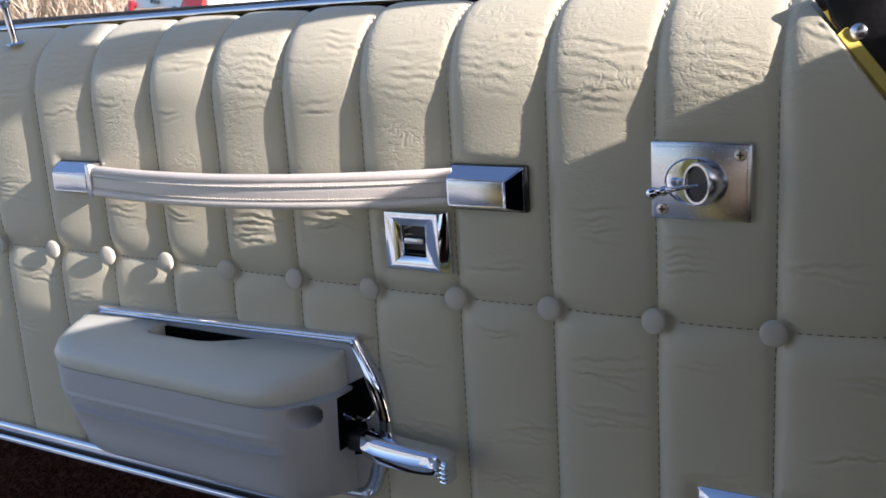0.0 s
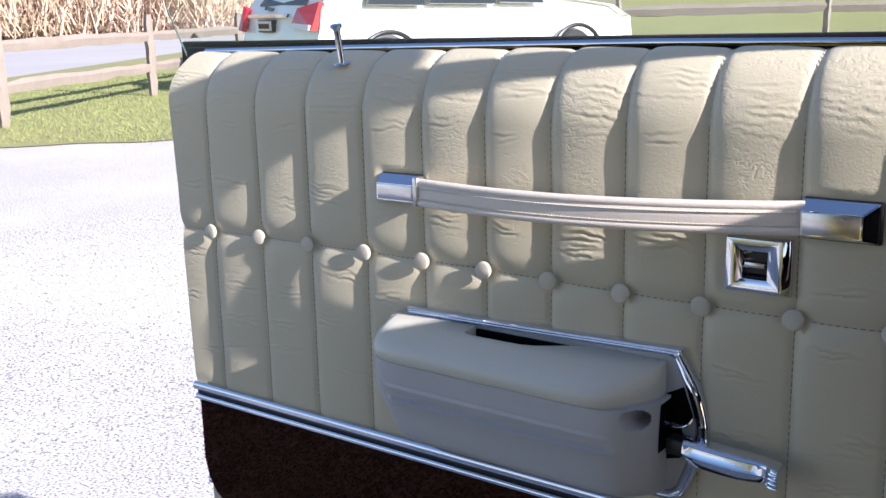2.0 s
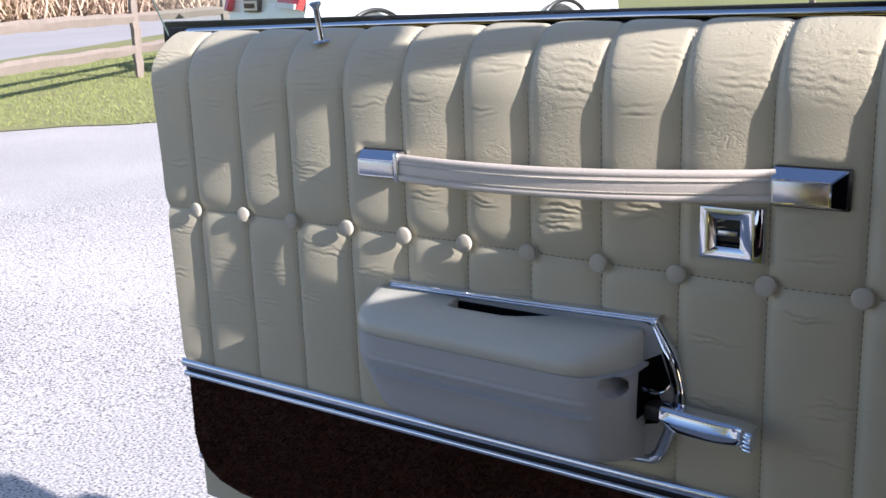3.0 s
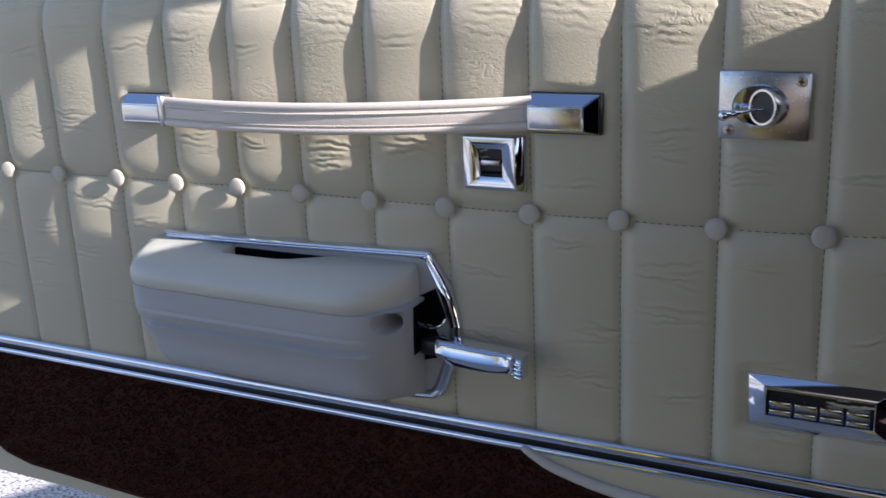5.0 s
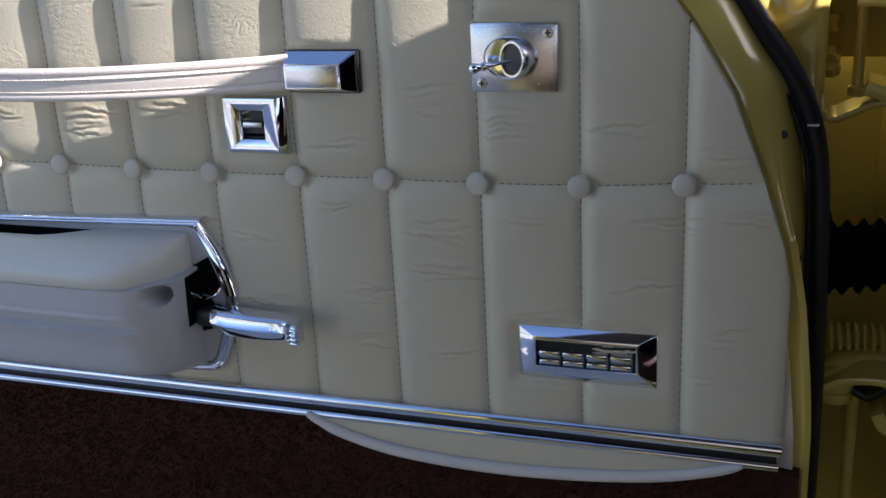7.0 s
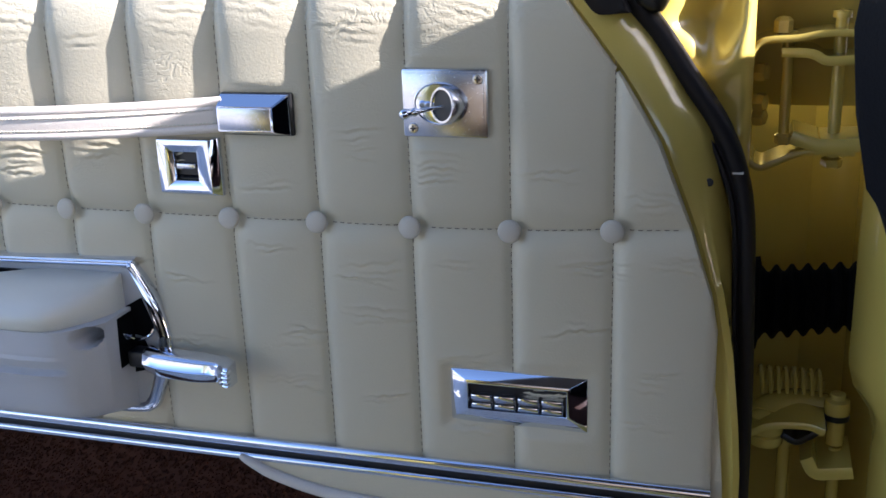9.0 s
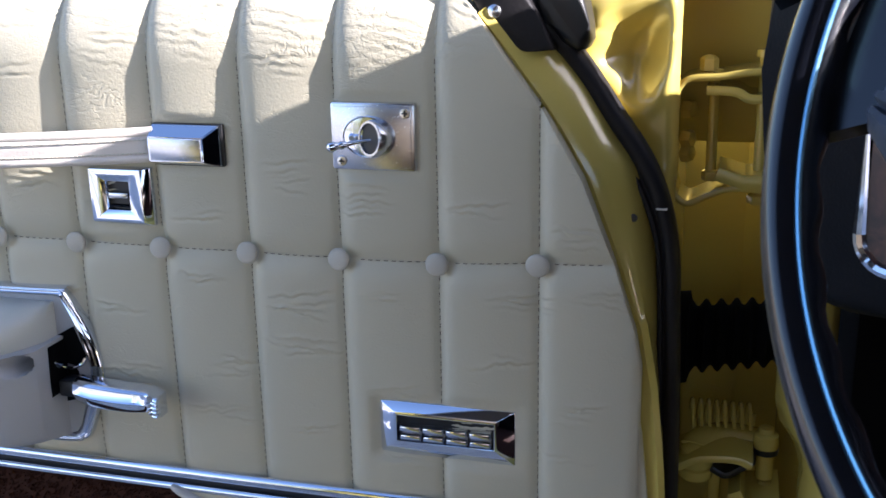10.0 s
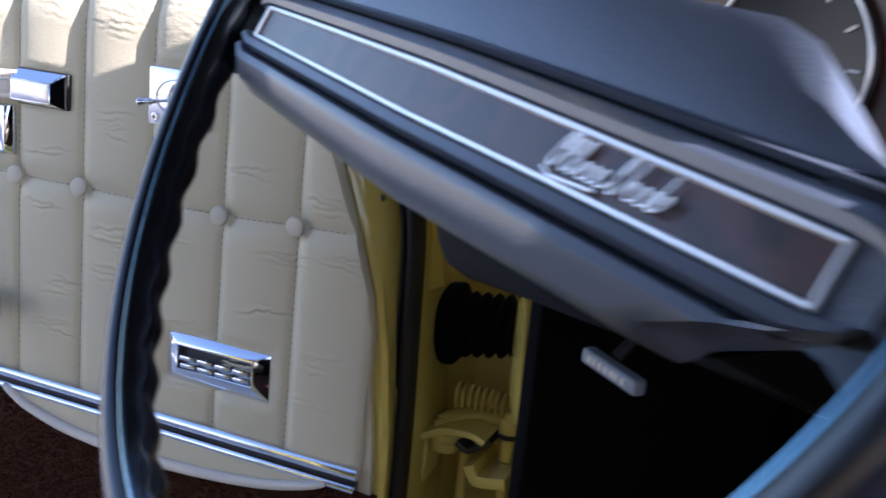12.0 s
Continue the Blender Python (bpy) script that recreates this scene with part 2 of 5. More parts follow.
BARK = material("fence_wood", (0.235, 0.20, 0.175), 0.85, grain=(9, 0.3), stain=(2.2, 0.25), bump=(30, 0.006))
CARWHITE = material("white_car_paint", (0.80, 0.80, 0.80), 0.2, grain=(30, 0.02), stain=(2, 0.03), coat=0.8)
CARGLASS = material("dark_glass", (0.02, 0.025, 0.03), 0.05, grain=NONE, stain=NONE)
LAMPRED = material("red_lens", (0.50, 0.008, 0.015), 0.15, grain=(30, 0.1), stain=(5, 0.1), coat=0.7)
LAMPCLEAR = material("clear_lens", (0.65, 0.62, 0.62), 0.15, grain=(60, 0.15), stain=(5, 0.1), coat=0.7)
TYRE = material("tyre", (0.02, 0.02, 0.02), 0.8, grain=(40, 0.2), stain=(5, 0.2))
# tan chosen for the warm bounce that the unseen seat throws
SEAT = material("seat_bounce_vinyl", (0.13, 0.10, 0.065), 0.5, grain=(300, 0.1), stain=(6, 0.12), bump=(500, 0.0003))
HEADLINER = material("headliner", (0.065, 0.064, 0.066), 0.9, grain=(80, 0.1), stain=(4, 0.1))


# ---- builders ----
def ease(a, b, v):
    k = min(1, max(0, (v - a) / (b - a)))
    return k * k * (3 - 2 * k)


def curve(points, v):
    """Straight lines through (v, value) pairs."""
    return float(np.interp(v, [p[0] for p in points], [p[1] for p in points]))


def spline(points, n):
    """n + 1 points along a smooth line through the given ones."""
    pts = [Vector(p) for p in points]
    ext = [2 * pts[0] - pts[1]] + pts + [2 * pts[-1] - pts[-2]]
    out, m = [], len(pts) - 1
    for i in range(n + 1):
        u = min(m - 1e-6, i * m / n)
        k = int(u)
        t = u - k
        a, b, c, d = ext[k:k + 4]
        out.append(0.5 * (2 * b + (c - a) * t + (2 * a - 5 * b + 4 * c - d) * t * t + (3 * b - a - 3 * c + d) * t ** 3))
    return out


def part(name, bm, mat, parent=None, label="", angle=40):
    me = bpy.data.meshes.new(name)
    bmesh.ops.recalc_face_normals(bm, faces=bm.faces)
    bm.to_mesh(me)
    bm.free()
    me.materials.append(mat)
    ob = new(name, me)
    for p in me.polygons:
        p.use_smooth = True
    me.set_sharp_from_angle(angle=radians(angle))
    if parent:
        ob.parent = parent
    if label:
        tagged(ob, label)
    return ob


def thing(name, label, category, group="", kind=""):
    return tagged(new(name), label, category, group, kind)


def box(bm, x0, x1, y0, y1, z0, z1, bevel=0.0, seg=2):
    b2 = bmesh.new()
    bmesh.ops.create_cube(b2, size=1)
    for v in b2.verts:
        v.co = Vector(((x0 + x1) / 2 + v.co.x * (x1 - x0), (y0 + y1) / 2 + v.co.y * (y1 - y0), (z0 + z1) / 2 + v.co.z * (z1 - z0)))
    if bevel:
        bmesh.ops.bevel(b2, geom=b2.edges[:], offset=bevel, segments=seg, affect="EDGES", profile=0.5)
    join(bm, b2)
    return bm


def join(bm, other, m=None):
    """Adds the other bmesh, moved by m, and frees it."""
    vs = {}
    for v in other.verts:
        vs[v] = bm.verts.new(m @ v.co if m else v.co)
    for f in other.faces:
        try:
            bm.faces.new([vs[v] for v in f.verts])
        except ValueError:
            pass
    other.free()
    return bm


def boxed(*a, **k):
    return box(bmesh.new(), *a, **k)


def grid(rows, closed=False, caps=False):
    """A sheet through rows of points; closed joins each row's ends."""
    bm = bmesh.new()
    vs = [[bm.verts.new(p) for p in r] for r in rows]
    n = len(rows[0])
    for i in range(len(rows) - 1):
        for j in range(n if closed else n - 1):
            k = (j + 1) % n
            bm.faces.new((vs[i][j], vs[i][k], vs[i + 1][k], vs[i + 1][j]))
    if caps:
        bm.faces.new(vs[0][::-1])
        bm.faces.new(vs[-1])
    return bm


def tube(points, radius, n=10, flat=1.0, up=(0, 0, 1), caps=True, closed=False):
    """A rod along points; radius may be a function of 0..1; flat squeezes it across up."""
    pts = [Vector(p) for p in points]
    rows = []
    for i, p in enumerate(pts):
        if closed:
            d = pts[(i + 1) % len(pts)] - pts[i - 1]
        else:
            d = pts[min(i + 1, len(pts) - 1)] - pts[max(i - 1, 0)]
        d.normalize()
        side = d.cross(Vector(up))
        if side.length < 1e-4:
            side = d.cross(Vector((1, 0.3, 0)))
        side.normalize()
        top = side.cross(d)
        r = radius(i / (len(pts) - 1)) if callable(radius) else radius
        rows.append([p + side * (math.cos(a) * r * flat) + top * (math.sin(a) * r) for a in [2 * math.pi * j / n for j in range(n)]])
    if closed:
        rows.append(rows[0])
        bm = grid(rows, True, False)
        bmesh.ops.remove_doubles(bm, verts=bm.verts, dist=1e-6)
        return bm
    return grid(rows, True, caps)


def lathe(profile, n=24, m=None):
    """Turned about z: (radius, height) pairs; moved by m."""
    rows = [[(max(r, 1e-5) * math.cos(2 * math.pi * j / n), max(r, 1e-5) * math.sin(2 * math.pi * j / n), h) for j in range(n)] for r, h in profile]
    bm = grid(rows, True, True)
    if m:
        bmesh.ops.transform(bm, matrix=m, verts=bm.verts)
    return bm


def prism(outline, y0, y1, bevel=0.0, seg=2):
    """An outline of (x, z) pairs made solid from y0 to y1."""
    bm = bmesh.new()
    a = [bm.verts.new((x, y0, z)) for x, z in outline]
    b = [bm.verts.new((x, y1, z)) for x, z in outline]
    bm.faces.new(a)
    bm.faces.new(b[::-1])
    rim = []
    for i in range(len(a)):
        k = (i + 1) % len(a)
        bm.faces.new((a[k], a[i], b[i], b[k]))
    if bevel:
        front = [e for e in bm.edges if all(abs(v.co.y - y0) < 1e-6 for v in e.verts)]
        bmesh.ops.bevel(bm, geom=front, offset=bevel, segments=seg, affect="EDGES", profile=0.5)
    return bm


def facing(p, n):
    """A pose at p whose z looks along n."""
    return Matrix.Translation(p) @ Vector(n).to_track_quat("Z", "Y").to_matrix().to_4x4()


# ---- the open driver's door ----
PITCH, SEAM = 0.088, 0.72
# the seams as sewn: place along the door and height of the button on each
KNOTS = [-0.004, 0.084, 0.176, 0.264, 0.3565, 0.4448, 0.5316, 0.6150, 0.7010, 0.7875, 0.8775, 0.9660, 1.0550, 1.1450, 1.2330, 1.3210]
KNOT_Z = [0.719, 0.719, 0.721, 0.721, 0.722, 0.722, 0.722, 0.7205, 0.719, 0.7185, 0.7180, 0.7185, 0.718, 0.719, 0.724, 0.728]
BELT, STRIP = 0.885, 0.478
RIGHT = [(0.20, 1.338), (0.50, 1.336), (0.545, 1.333), (0.608, 1.326), (0.668, 1.315), (0.728, 1.296), (0.798, 1.269), (0.846, 1.241), (0.888, 1.21), (0.926, 1.18), (0.97, 1.14)]
LEFT = [(0.29, 0.03), (0.47, 0.028), (0.667, 0.024), (0.79, 0.022), (0.92, 0.016), (0.97, 0.02)]
BACK, RISE = 0.062, 0.080

door = thing("car_door", "open driver's car door with cream buttoned vinyl trim and brown carpet", "car door")


def profile(s):
    """The trim's upright line: height s along it gives (y, z, and the slope's turn)."""
    if s <= BELT:
        return 0.0, s, 0.0
    a = min((s - BELT) / 0.072, radians(84))
    return BACK * (1 - math.cos(a)), BELT + RISE * math.sin(a), a


# where fittings squeeze the padding flat: x from and to, height from and to
PRESSED = [(0.810, 0.872, 0.739, 0.792), (1.087, 1.214, 0.5335, 0.588), (1.0535, 1.129, 0.7995, 0.858), (0.390, 0.447, 0.790, 0.822), (0.882, 0.949, 0.799, 0.834), (0.424, 0.788, 0.507, 0.660)]


def pleat_phase(x):
    """Counts pleats along the door: whole numbers on the seams."""
    return float(np.interp(x, KNOTS, range(16)))


def seam_at(x):
    return float(np.interp(x, KNOTS, KNOT_Z))


def puff(x, s):
    """How far the padding stands out at x along the door and s up the trim."""
    phase = pleat_phase(x)
    level = seam_at(x)
    f = phase % 1.0
    crest = 0.20
    lap = 1 - (1 - min(f / crest, 1)) ** 2.4 if f < crest else 1 - ((f - crest) / (1 - crest)) ** 1.35
    dome = 0.30 * (1 - abs(2 * f - 1) ** 2.1) ** 0.92 + 0.70 * lap
    amp = 0.0060 if s > SEAM else 0.0058
    amp *= 1 + 0.35 * ease(0.75, 1.0, x) * (1 - ease(0.82, 0.90, s))
    amp *= 1 - 0.60 * ease(0.90, 0.972, s)
    seam = 1 - 0.62 * math.exp(-((s - level) / 0.013) ** 2)
    foot = 0.35 + 0.65 * ease(STRIP, STRIP + 0.03, s)
    out = amp * dome * seam * foot
    # stitching draws a narrow groove along each seam
    away = min(f, 1 - f) * PITCH
    out -= 0.0018 * math.exp(-(away / 0.0045) ** 2) + 0.0014 * math.exp(-((s - level) / 0.0045) ** 2)
    for x0, x1, z0, z1 in PRESSED:
        near = ease(x0 - 0.012, x0 + 0.004, x) * (1 - ease(x1 - 0.004, x1 + 0.012, x)) * ease(z0 - 0.012, z0 + 0.004, s) * (1 - ease(z1 - 0.004, z1 + 0.012, s))
        out *= 1 - 0.72 * near
    # buttons pull the padding in
    k = round(phase)
    if 1 <= k <= 14:
        d2 = ((x - KNOTS[k]) ** 2 + (s - KNOT_Z[k]) ** 2) / 0.0150 ** 2
        out -= 0.0034 * math.exp(-d2)
    return out


# drawn creases: groups of wavering, nearly level lines (x, height, half length, tilt, depth)
crng = random.Random(21)
CREASES = []


def crease_group(x, s, half, count, gap, depth):
    for i in range(count):
        CREASES.append((x + crng.uniform(-0.3, 0.3) * half, s + (i - (count - 1) / 2) * gap * crng.uniform(0.7, 1.3), half * crng.uniform(0.5, 1.1), crng.uniform(-0.16, 0.16), depth * crng.uniform(0.5, 1.1)))


for k in range(15):
    middle = (KNOTS[k] + KNOTS[k + 1]) / 2
    crease_group(middle + crng.uniform(-0.01, 0.02), 0.922 + crng.uniform(-0.014, 0.012), 0.046, 6, 0.0058, 0.0010)
    crease_group(middle + crng.uniform(-0.02, 0.02), 0.880 + crng.uniform(-0.02, 0.02), 0.030, 2, 0.008, 0.0007)
    shy = 0.5 + 0.5 * ease(0.45, 0.65, middle)
    crease_group(middle + crng.uniform(-0.02, 0.02), 0.766 + crng.uniform(-0.018, 0.026), crng.uniform(0.026, 0.046), crng.choice((2, 3, 4, 5)), 0.0052, 0.0016 * shy)
    for repeat in range(3):
        crease_group(middle + crng.uniform(-0.03, 0.03), 0.525 + 0.06 * repeat + crng.uniform(0.0, 0.05), crng.uniform(0.026, 0.044), crng.choice((2, 3, 4)), 0.0055, 0.0018 * shy)
BUCKET = collections.defaultdict(list)
for crease in CREASES:
    for ix in range(int((crease[0] - crease[2]) / 0.02) - 1, int((crease[0] + crease[2]) / 0.02) + 2):
        for iz in range(int((crease[1] - 0.02) / 0.02), int((crease[1] + 0.02) / 0.02) + 1):
            BUCKET[ix, iz].append(crease)


def crinkle(x, s):
    """Soft lumps and drawn creases in the sheet, in metres."""
    out = 0.0004 * noise.noise(Vector((x * 16, 3.1, s * 22)))
    near = BUCKET.get((int(x / 0.02), int(s / 0.02)))
    if near:
        waver = 0.0034 * noise.noise(Vector((x * 48, s * 22, 4.4))) + 0.0026 * noise.noise(Vector((x * 150, s * 60, 1.4)))
        for cx, cs, half, tilt, depth in near:
            u = (x - cx) / half
            if abs(u) < 1:
                d = s - cs - tilt * (x - cx) - waver
                if abs(d) < 0.009:
                    out += depth * (1 - u * u) * (0.55 * math.exp(-((d - 0.0022) / 0.0022) ** 2) - math.exp(-(d / 0.0012) ** 2))
    return out


def trim_point(x, s, lift=0.0):
    y, z, a = profile(s)
    h = puff(x, s) + crinkle(x, s) + lift
    drop = 0.009 * max(0, 1 - x / 0.75) * ease(0.87, 0.96, s)
    return (x, y - h * math.cos(a), z + h * math.sin(a) - drop)


TOP = 0.990
board_line = [(curve(LEFT, z), z) for z in np.linspace(0.300, 0.925, 12)] + [(curve(RIGHT, z), z) for z in np.linspace(0.925, 0.300, 24)]
trim = part("trim_panel", prism([(x + (0.004 if x < 0.6 else -0.004), z - 0.03) for x, z in board_line], 0.006, 0.016), VINYL, door, "cream vinyl trim panel with vertical pleats and covered buttons")


def real_height(s):
    return profile(s)[1]


def pleat(k, s0, s1, rows):
    lines = []
    for i in range(rows + 1):
        s = s0 + (s1 - s0) * i / rows
        z = real_height(s)
        lo = max(KNOTS[k], curve(LEFT, z))
        hi = min(KNOTS[k + 1], curve(RIGHT, z))
        if hi - lo < 0.0005:
            break
        line = [trim_point(lo + (hi - lo) * j / 40, s) for j in range(41)]
        edge = []
        if lo > KNOTS[k] + 1e-6 or k == 0:
            x, y, zz = line[0]
            edge = [(x, 0.014 + profile(s)[0], zz)]
        end = []
        if hi < KNOTS[k + 1] - 1e-6 or k == 14:
            x, y, zz = line[-1]
            end = [(x, 0.014 + profile(s)[0], zz)]
        lines.append((edge, line, end))
    has0, has1 = any(l[0] for l in lines), any(l[2] for l in lines)
    full = [((e or [l[0]]) if has0 else []) + l + ((n or [l[-1]]) if has1 else []) for e, l, n in lines]
    return part("pleat", grid(full), VINYL, trim, angle=70)


for k in range(15):
    pleat(k, SEAM, TOP, 180)
    pleat(k, STRIP, SEAM, 150)


def stitches(points, mat=None):
    """Short raised stitches with a gap between each, along a line on the trim."""
    bm = bmesh.new()
    for (x0, s0), (x1, s1) in points:
        a, b = Vector(trim_point(x0, s0, 0.0006)), Vector(trim_point(x1, s1, 0.0006))
        join(bm, tube([a, a.lerp(b, 0.15) + Vector((0, -0.0004, 0)), a.lerp(b, 0.85) + Vector((0, -0.0004, 0)), b], lambda u: 0.00042, n=5))
    return tagged(part("stitching", bm, mat or THREAD, trim), kind="stuff")


STITCH = 0.0072
for k in range(1, 15):
    x = KNOTS[k]
    top = TOP if k < 14 else 0.862
    line = []
    s = STRIP + 0.008
    while s < top:
        if abs(s - KNOT_Z[k]) > 0.013:
            line.append(((x, s), (x, s + 0.0036)))
        s += STITCH
    # one seam thread, coloured as shaded below and as sunlit above
    stitches([p for p in line if p[0][1] < 0.895])
    if k < 14:
        stitches([p for p in line if p[0][1] >= 0.895], PALE)
line, x = [], 0.03
while x < 1.29:
    if min(abs(x - knot) for knot in KNOTS) > 0.012:
        line.append(((x, seam_at(x)), (x + 0.0036, seam_at(x + 0.0036))))
    x += STITCH
stitches(line)

button_shape = [(0.0080, 0.0), (0.0108, 0.0012), (0.0116, 0.0032), (0.0113, 0.0046), (0.0103, 0.0057), (0.0085, 0.0063), (0.0045, 0.0068), (0.0, 0.0070)]
first = part("button", lathe([(r * 0.89, h * 0.85) for r, h in button_shape], 28), BUTTON, trim, "round cream fabric-covered button")
first.matrix_world = facing((KNOTS[1], -0.0030, KNOT_Z[1]), (-0.05, -1, 0.05))
for k in range(2, 15):
    b = new("button", first.data)
    b.parent = trim
    b["label"] = first["label"]
    b.matrix_world = facing((KNOTS[k], -0.0030, KNOT_Z[k]), (random.uniform(-0.12, 0.12), -1, random.uniform(-0.1, 0.15)))

# lower carpet with a slit pocket
carpet_line = [(0.030, 0.468), (0.030, 0.372), (0.036, 0.345), (0.050, 0.322), (0.075, 0.307), (0.12, 0.298), (0.30, 0.290), (0.80, 0.283), (1.338, 0.278), (1.338, 0.462), (1.30, 0.466)]
POCKET = [(0.866, 0.472), (0.881, 0.4645), (0.905, 0.4545), (0.963, 0.4420), (1.05, 0.4370), (1.133, 0.4400), (1.21, 0.4485), (1.262, 0.4605), (1.290, 0.470)]
carpet = part("carpet", prism(carpet_line, -0.003, 0.012, 0.002), CARPET, door, "dark brown cut-pile carpet on the lower door")
HEM = [(0.030, 0.372), (0.036, 0.345), (0.050, 0.322), (0.075, 0.307), (0.12, 0.298), (0.30, 0.290), (0.80, 0.283), (1.338, 0.278)]
rng = random.Random(5)
tufts_v, tufts_f = [], []
for i in range(26000):
    x, z = rng.uniform(0.032, 1.335), rng.uniform(0.285, 0.466)
    if z < curve(HEM, x) + 0.005:
        continue
    r, h = rng.uniform(0.0011, 0.0020), rng.uniform(0.002, 0.0048)
    a = rng.uniform(0, 6.28)
    n = len(tufts_v)
    for j in range(3):
        tufts_v.append((x + r * math.cos(a + j * 2.094), -0.0028, z + r * math.sin(a + j * 2.094)))
    tufts_v.append((x + rng.uniform(-0.0015, 0.0015), -0.0028 - h, z + rng.uniform(-0.002, 0.001)))
    tufts_f += [(n, n + 1, n + 3), (n + 1, n + 2, n + 3), (n + 2, n, n + 3)]
me = bpy.data.meshes.new("nap")
me.from_pydata(tufts_v, [], tufts_f)
me.materials.append(CARPET)
pile = tagged(new("nap", me), kind="stuff")
pile.parent = carpet

pocket_edge = [(p.x, p.y) for p in spline([(x, z, 0) for x, z in POCKET], 40)]
pocket = part("pocket_lining", prism([(0.868, 0.4705)] + pocket_edge[1:-1] + [(1.288, 0.4705)], -0.0085, -0.003, 0.001), VINYL, door, "cream vinyl lining of the map pocket")
part("piping", tube([(x, -0.0105, z) for x, z in pocket_edge], lambda u: 0.0062 * (0.35 + 0.65 * math.sin(math.pi * min(1, max(0, u))) ** 0.4), n=12), PIPING, pocket, "pale rolled piping on the pocket edge")

# twin bright strips
strip = part("trim_strip", tube([(0.026, -0.006, 0.4865)] + [(x, -0.006, 0.4865) for x in np.linspace(0.05, 1.3, 14)] + [(1.322, -0.006, 0.4865)], 0.0062, n=14, flat=0.75), CHROME, door, "pair of polished chrome strips")
part("lower_strip", tube([(0.028, -0.006, 0.4700)] + [(x, -0.006, 0.4700) for x in np.linspace(0.05, 1.3, 14)] + [(1.320, -0.006, 0.4700)], 0.0042, n=12, flat=0.8), CHROME, strip)
part("strip_backing", boxed(0.027, 1.318, -0.0035, 0.006, 0.4655, 0.4845), BLACK, strip, "black backing between the strips")

# pull strap
def strap_at(u, dy, dz):
    return Vector((0.445 + 0.439 * u, -0.0115 - 0.023 * math.sin(math.pi * u) ** 0.75 + dy, 0.8050 + 0.0120 * u - 0.0035 * math.sin(math.pi * u) + dz))


STEPS = list(np.linspace(0, 1, 49))
pull = part("pull_strap", grid([[strap_at(u, dy, dz) for dy, dz in ((-0.0030, -0.0105), (-0.0034, -0.0060), (-0.0032, 0.0), (-0.0026, 0.0090), (0.0030, 0.0105), (0.0030, -0.0115))] for u in STEPS], True, True), LEATHER, door, "pale leather pull strap with rolled stitched edges and bright metal ends", angle=75)
part("rolled_edge", tube([strap_at(u, 0.0016, 0.0108) for u in STEPS], 0.0050, n=12), LEATHER, pull, "rolled leather edge")
part("rolled_edge", tube([strap_at(u, -0.001, -0.0118) for u in STEPS], 0.0042, n=12), LEATHER, pull)
for row, sink in ((-0.0066, -0.0038), (0.0052, -0.0034)):
    bm = bmesh.new()
    for i in range(110):
        u = (i + 0.3) / 111
        join(bm, tube([strap_at(u, sink, row), strap_at(u + 0.0056, sink, row)], 0.0008, n=5))
    tagged(part("strap_stitching", bm, PALE, pull), kind="stuff")


def end_cap(x0, x1, z0, z1, taper_left, taper_right):
    """A bright cap: flat face, wide sloping top, sloping end."""
    d = -0.0190
    outer = [(x0, z0), (x1, z0), (x1, z1), (x0, z1)]
    inner = [(x0 + taper_left, z0 + 0.0045), (x1 - taper_right, z0 + 0.0045), (x1 - taper_right, z1 - 0.0100), (x0 + taper_left, z1 - 0.0100)]
    bm = grid([[(x, 0.002, z) for x, z in outer], [(x, -0.0085, z) for x, z in outer], [(x, d, z) for x, z in inner]], True, True)
    bmesh.ops.bevel(bm, geom=bm.edges[:], offset=0.0007, segments=2, affect="EDGES")
    return bm


cap = part("end_cap", end_cap(0.390, 0.4455, 0.7890, 0.8225, 0.0015, 0.001), CHROME, pull, "bright metal strap end")
part("cap_base", boxed(0.3894, 0.4461, -0.0065, 0.003, 0.7884, 0.8231, bevel=0.0015), BLACK, cap)
part("cap_face", boxed(0.3935, 0.4440, -0.0196, -0.0180, 0.7945, 0.8115, bevel=0.0003), SATIN, cap)
part("cap_mouth", boxed(0.4445, 0.4520, -0.0200, -0.003, 0.7885, 0.8230, bevel=0.0025), SATIN, cap)
cap = part("end_cap", end_cap(0.882, 0.949, 0.7985, 0.8345, 0.001, 0.0125), CHROME, pull, "bright metal strap end")
part("cap_base", boxed(0.8814, 0.9505, -0.0065, 0.003, 0.7972, 0.8355, bevel=0.0015), BLACK, cap)
part("cap_face", boxed(0.8850, 0.9350, -0.0196, -0.0180, 0.8040, 0.8235, bevel=0.0003), SATIN, cap)


def framed(x0, x1, z0, z1, ridge, hole, height, floor):
    """A bezel: outer slopes up to a ridge, inner slopes down to an opening. ridge, hole: insets left, right, bottom, top."""
    def ring(l, r, b, t, y):
        return [(x0 + l, y, z0 + b), (x1 - r, y, z0 + b), (x1 - r, y, z1 - t), (x0 + l, y, z1 - t)]
    bm = grid([ring(0, 0, 0, 0, 0.004), ring(0, 0, 0, 0, -0.0050), ring(*ridge, -height), ring(*hole, -floor), ring(*hole, 0.0)], True, False)
    bmesh.ops.bevel(bm, geom=[e for e in bm.edges if e.is_manifold], offset=0.0004, segments=1, affect="EDGES")
    return bm


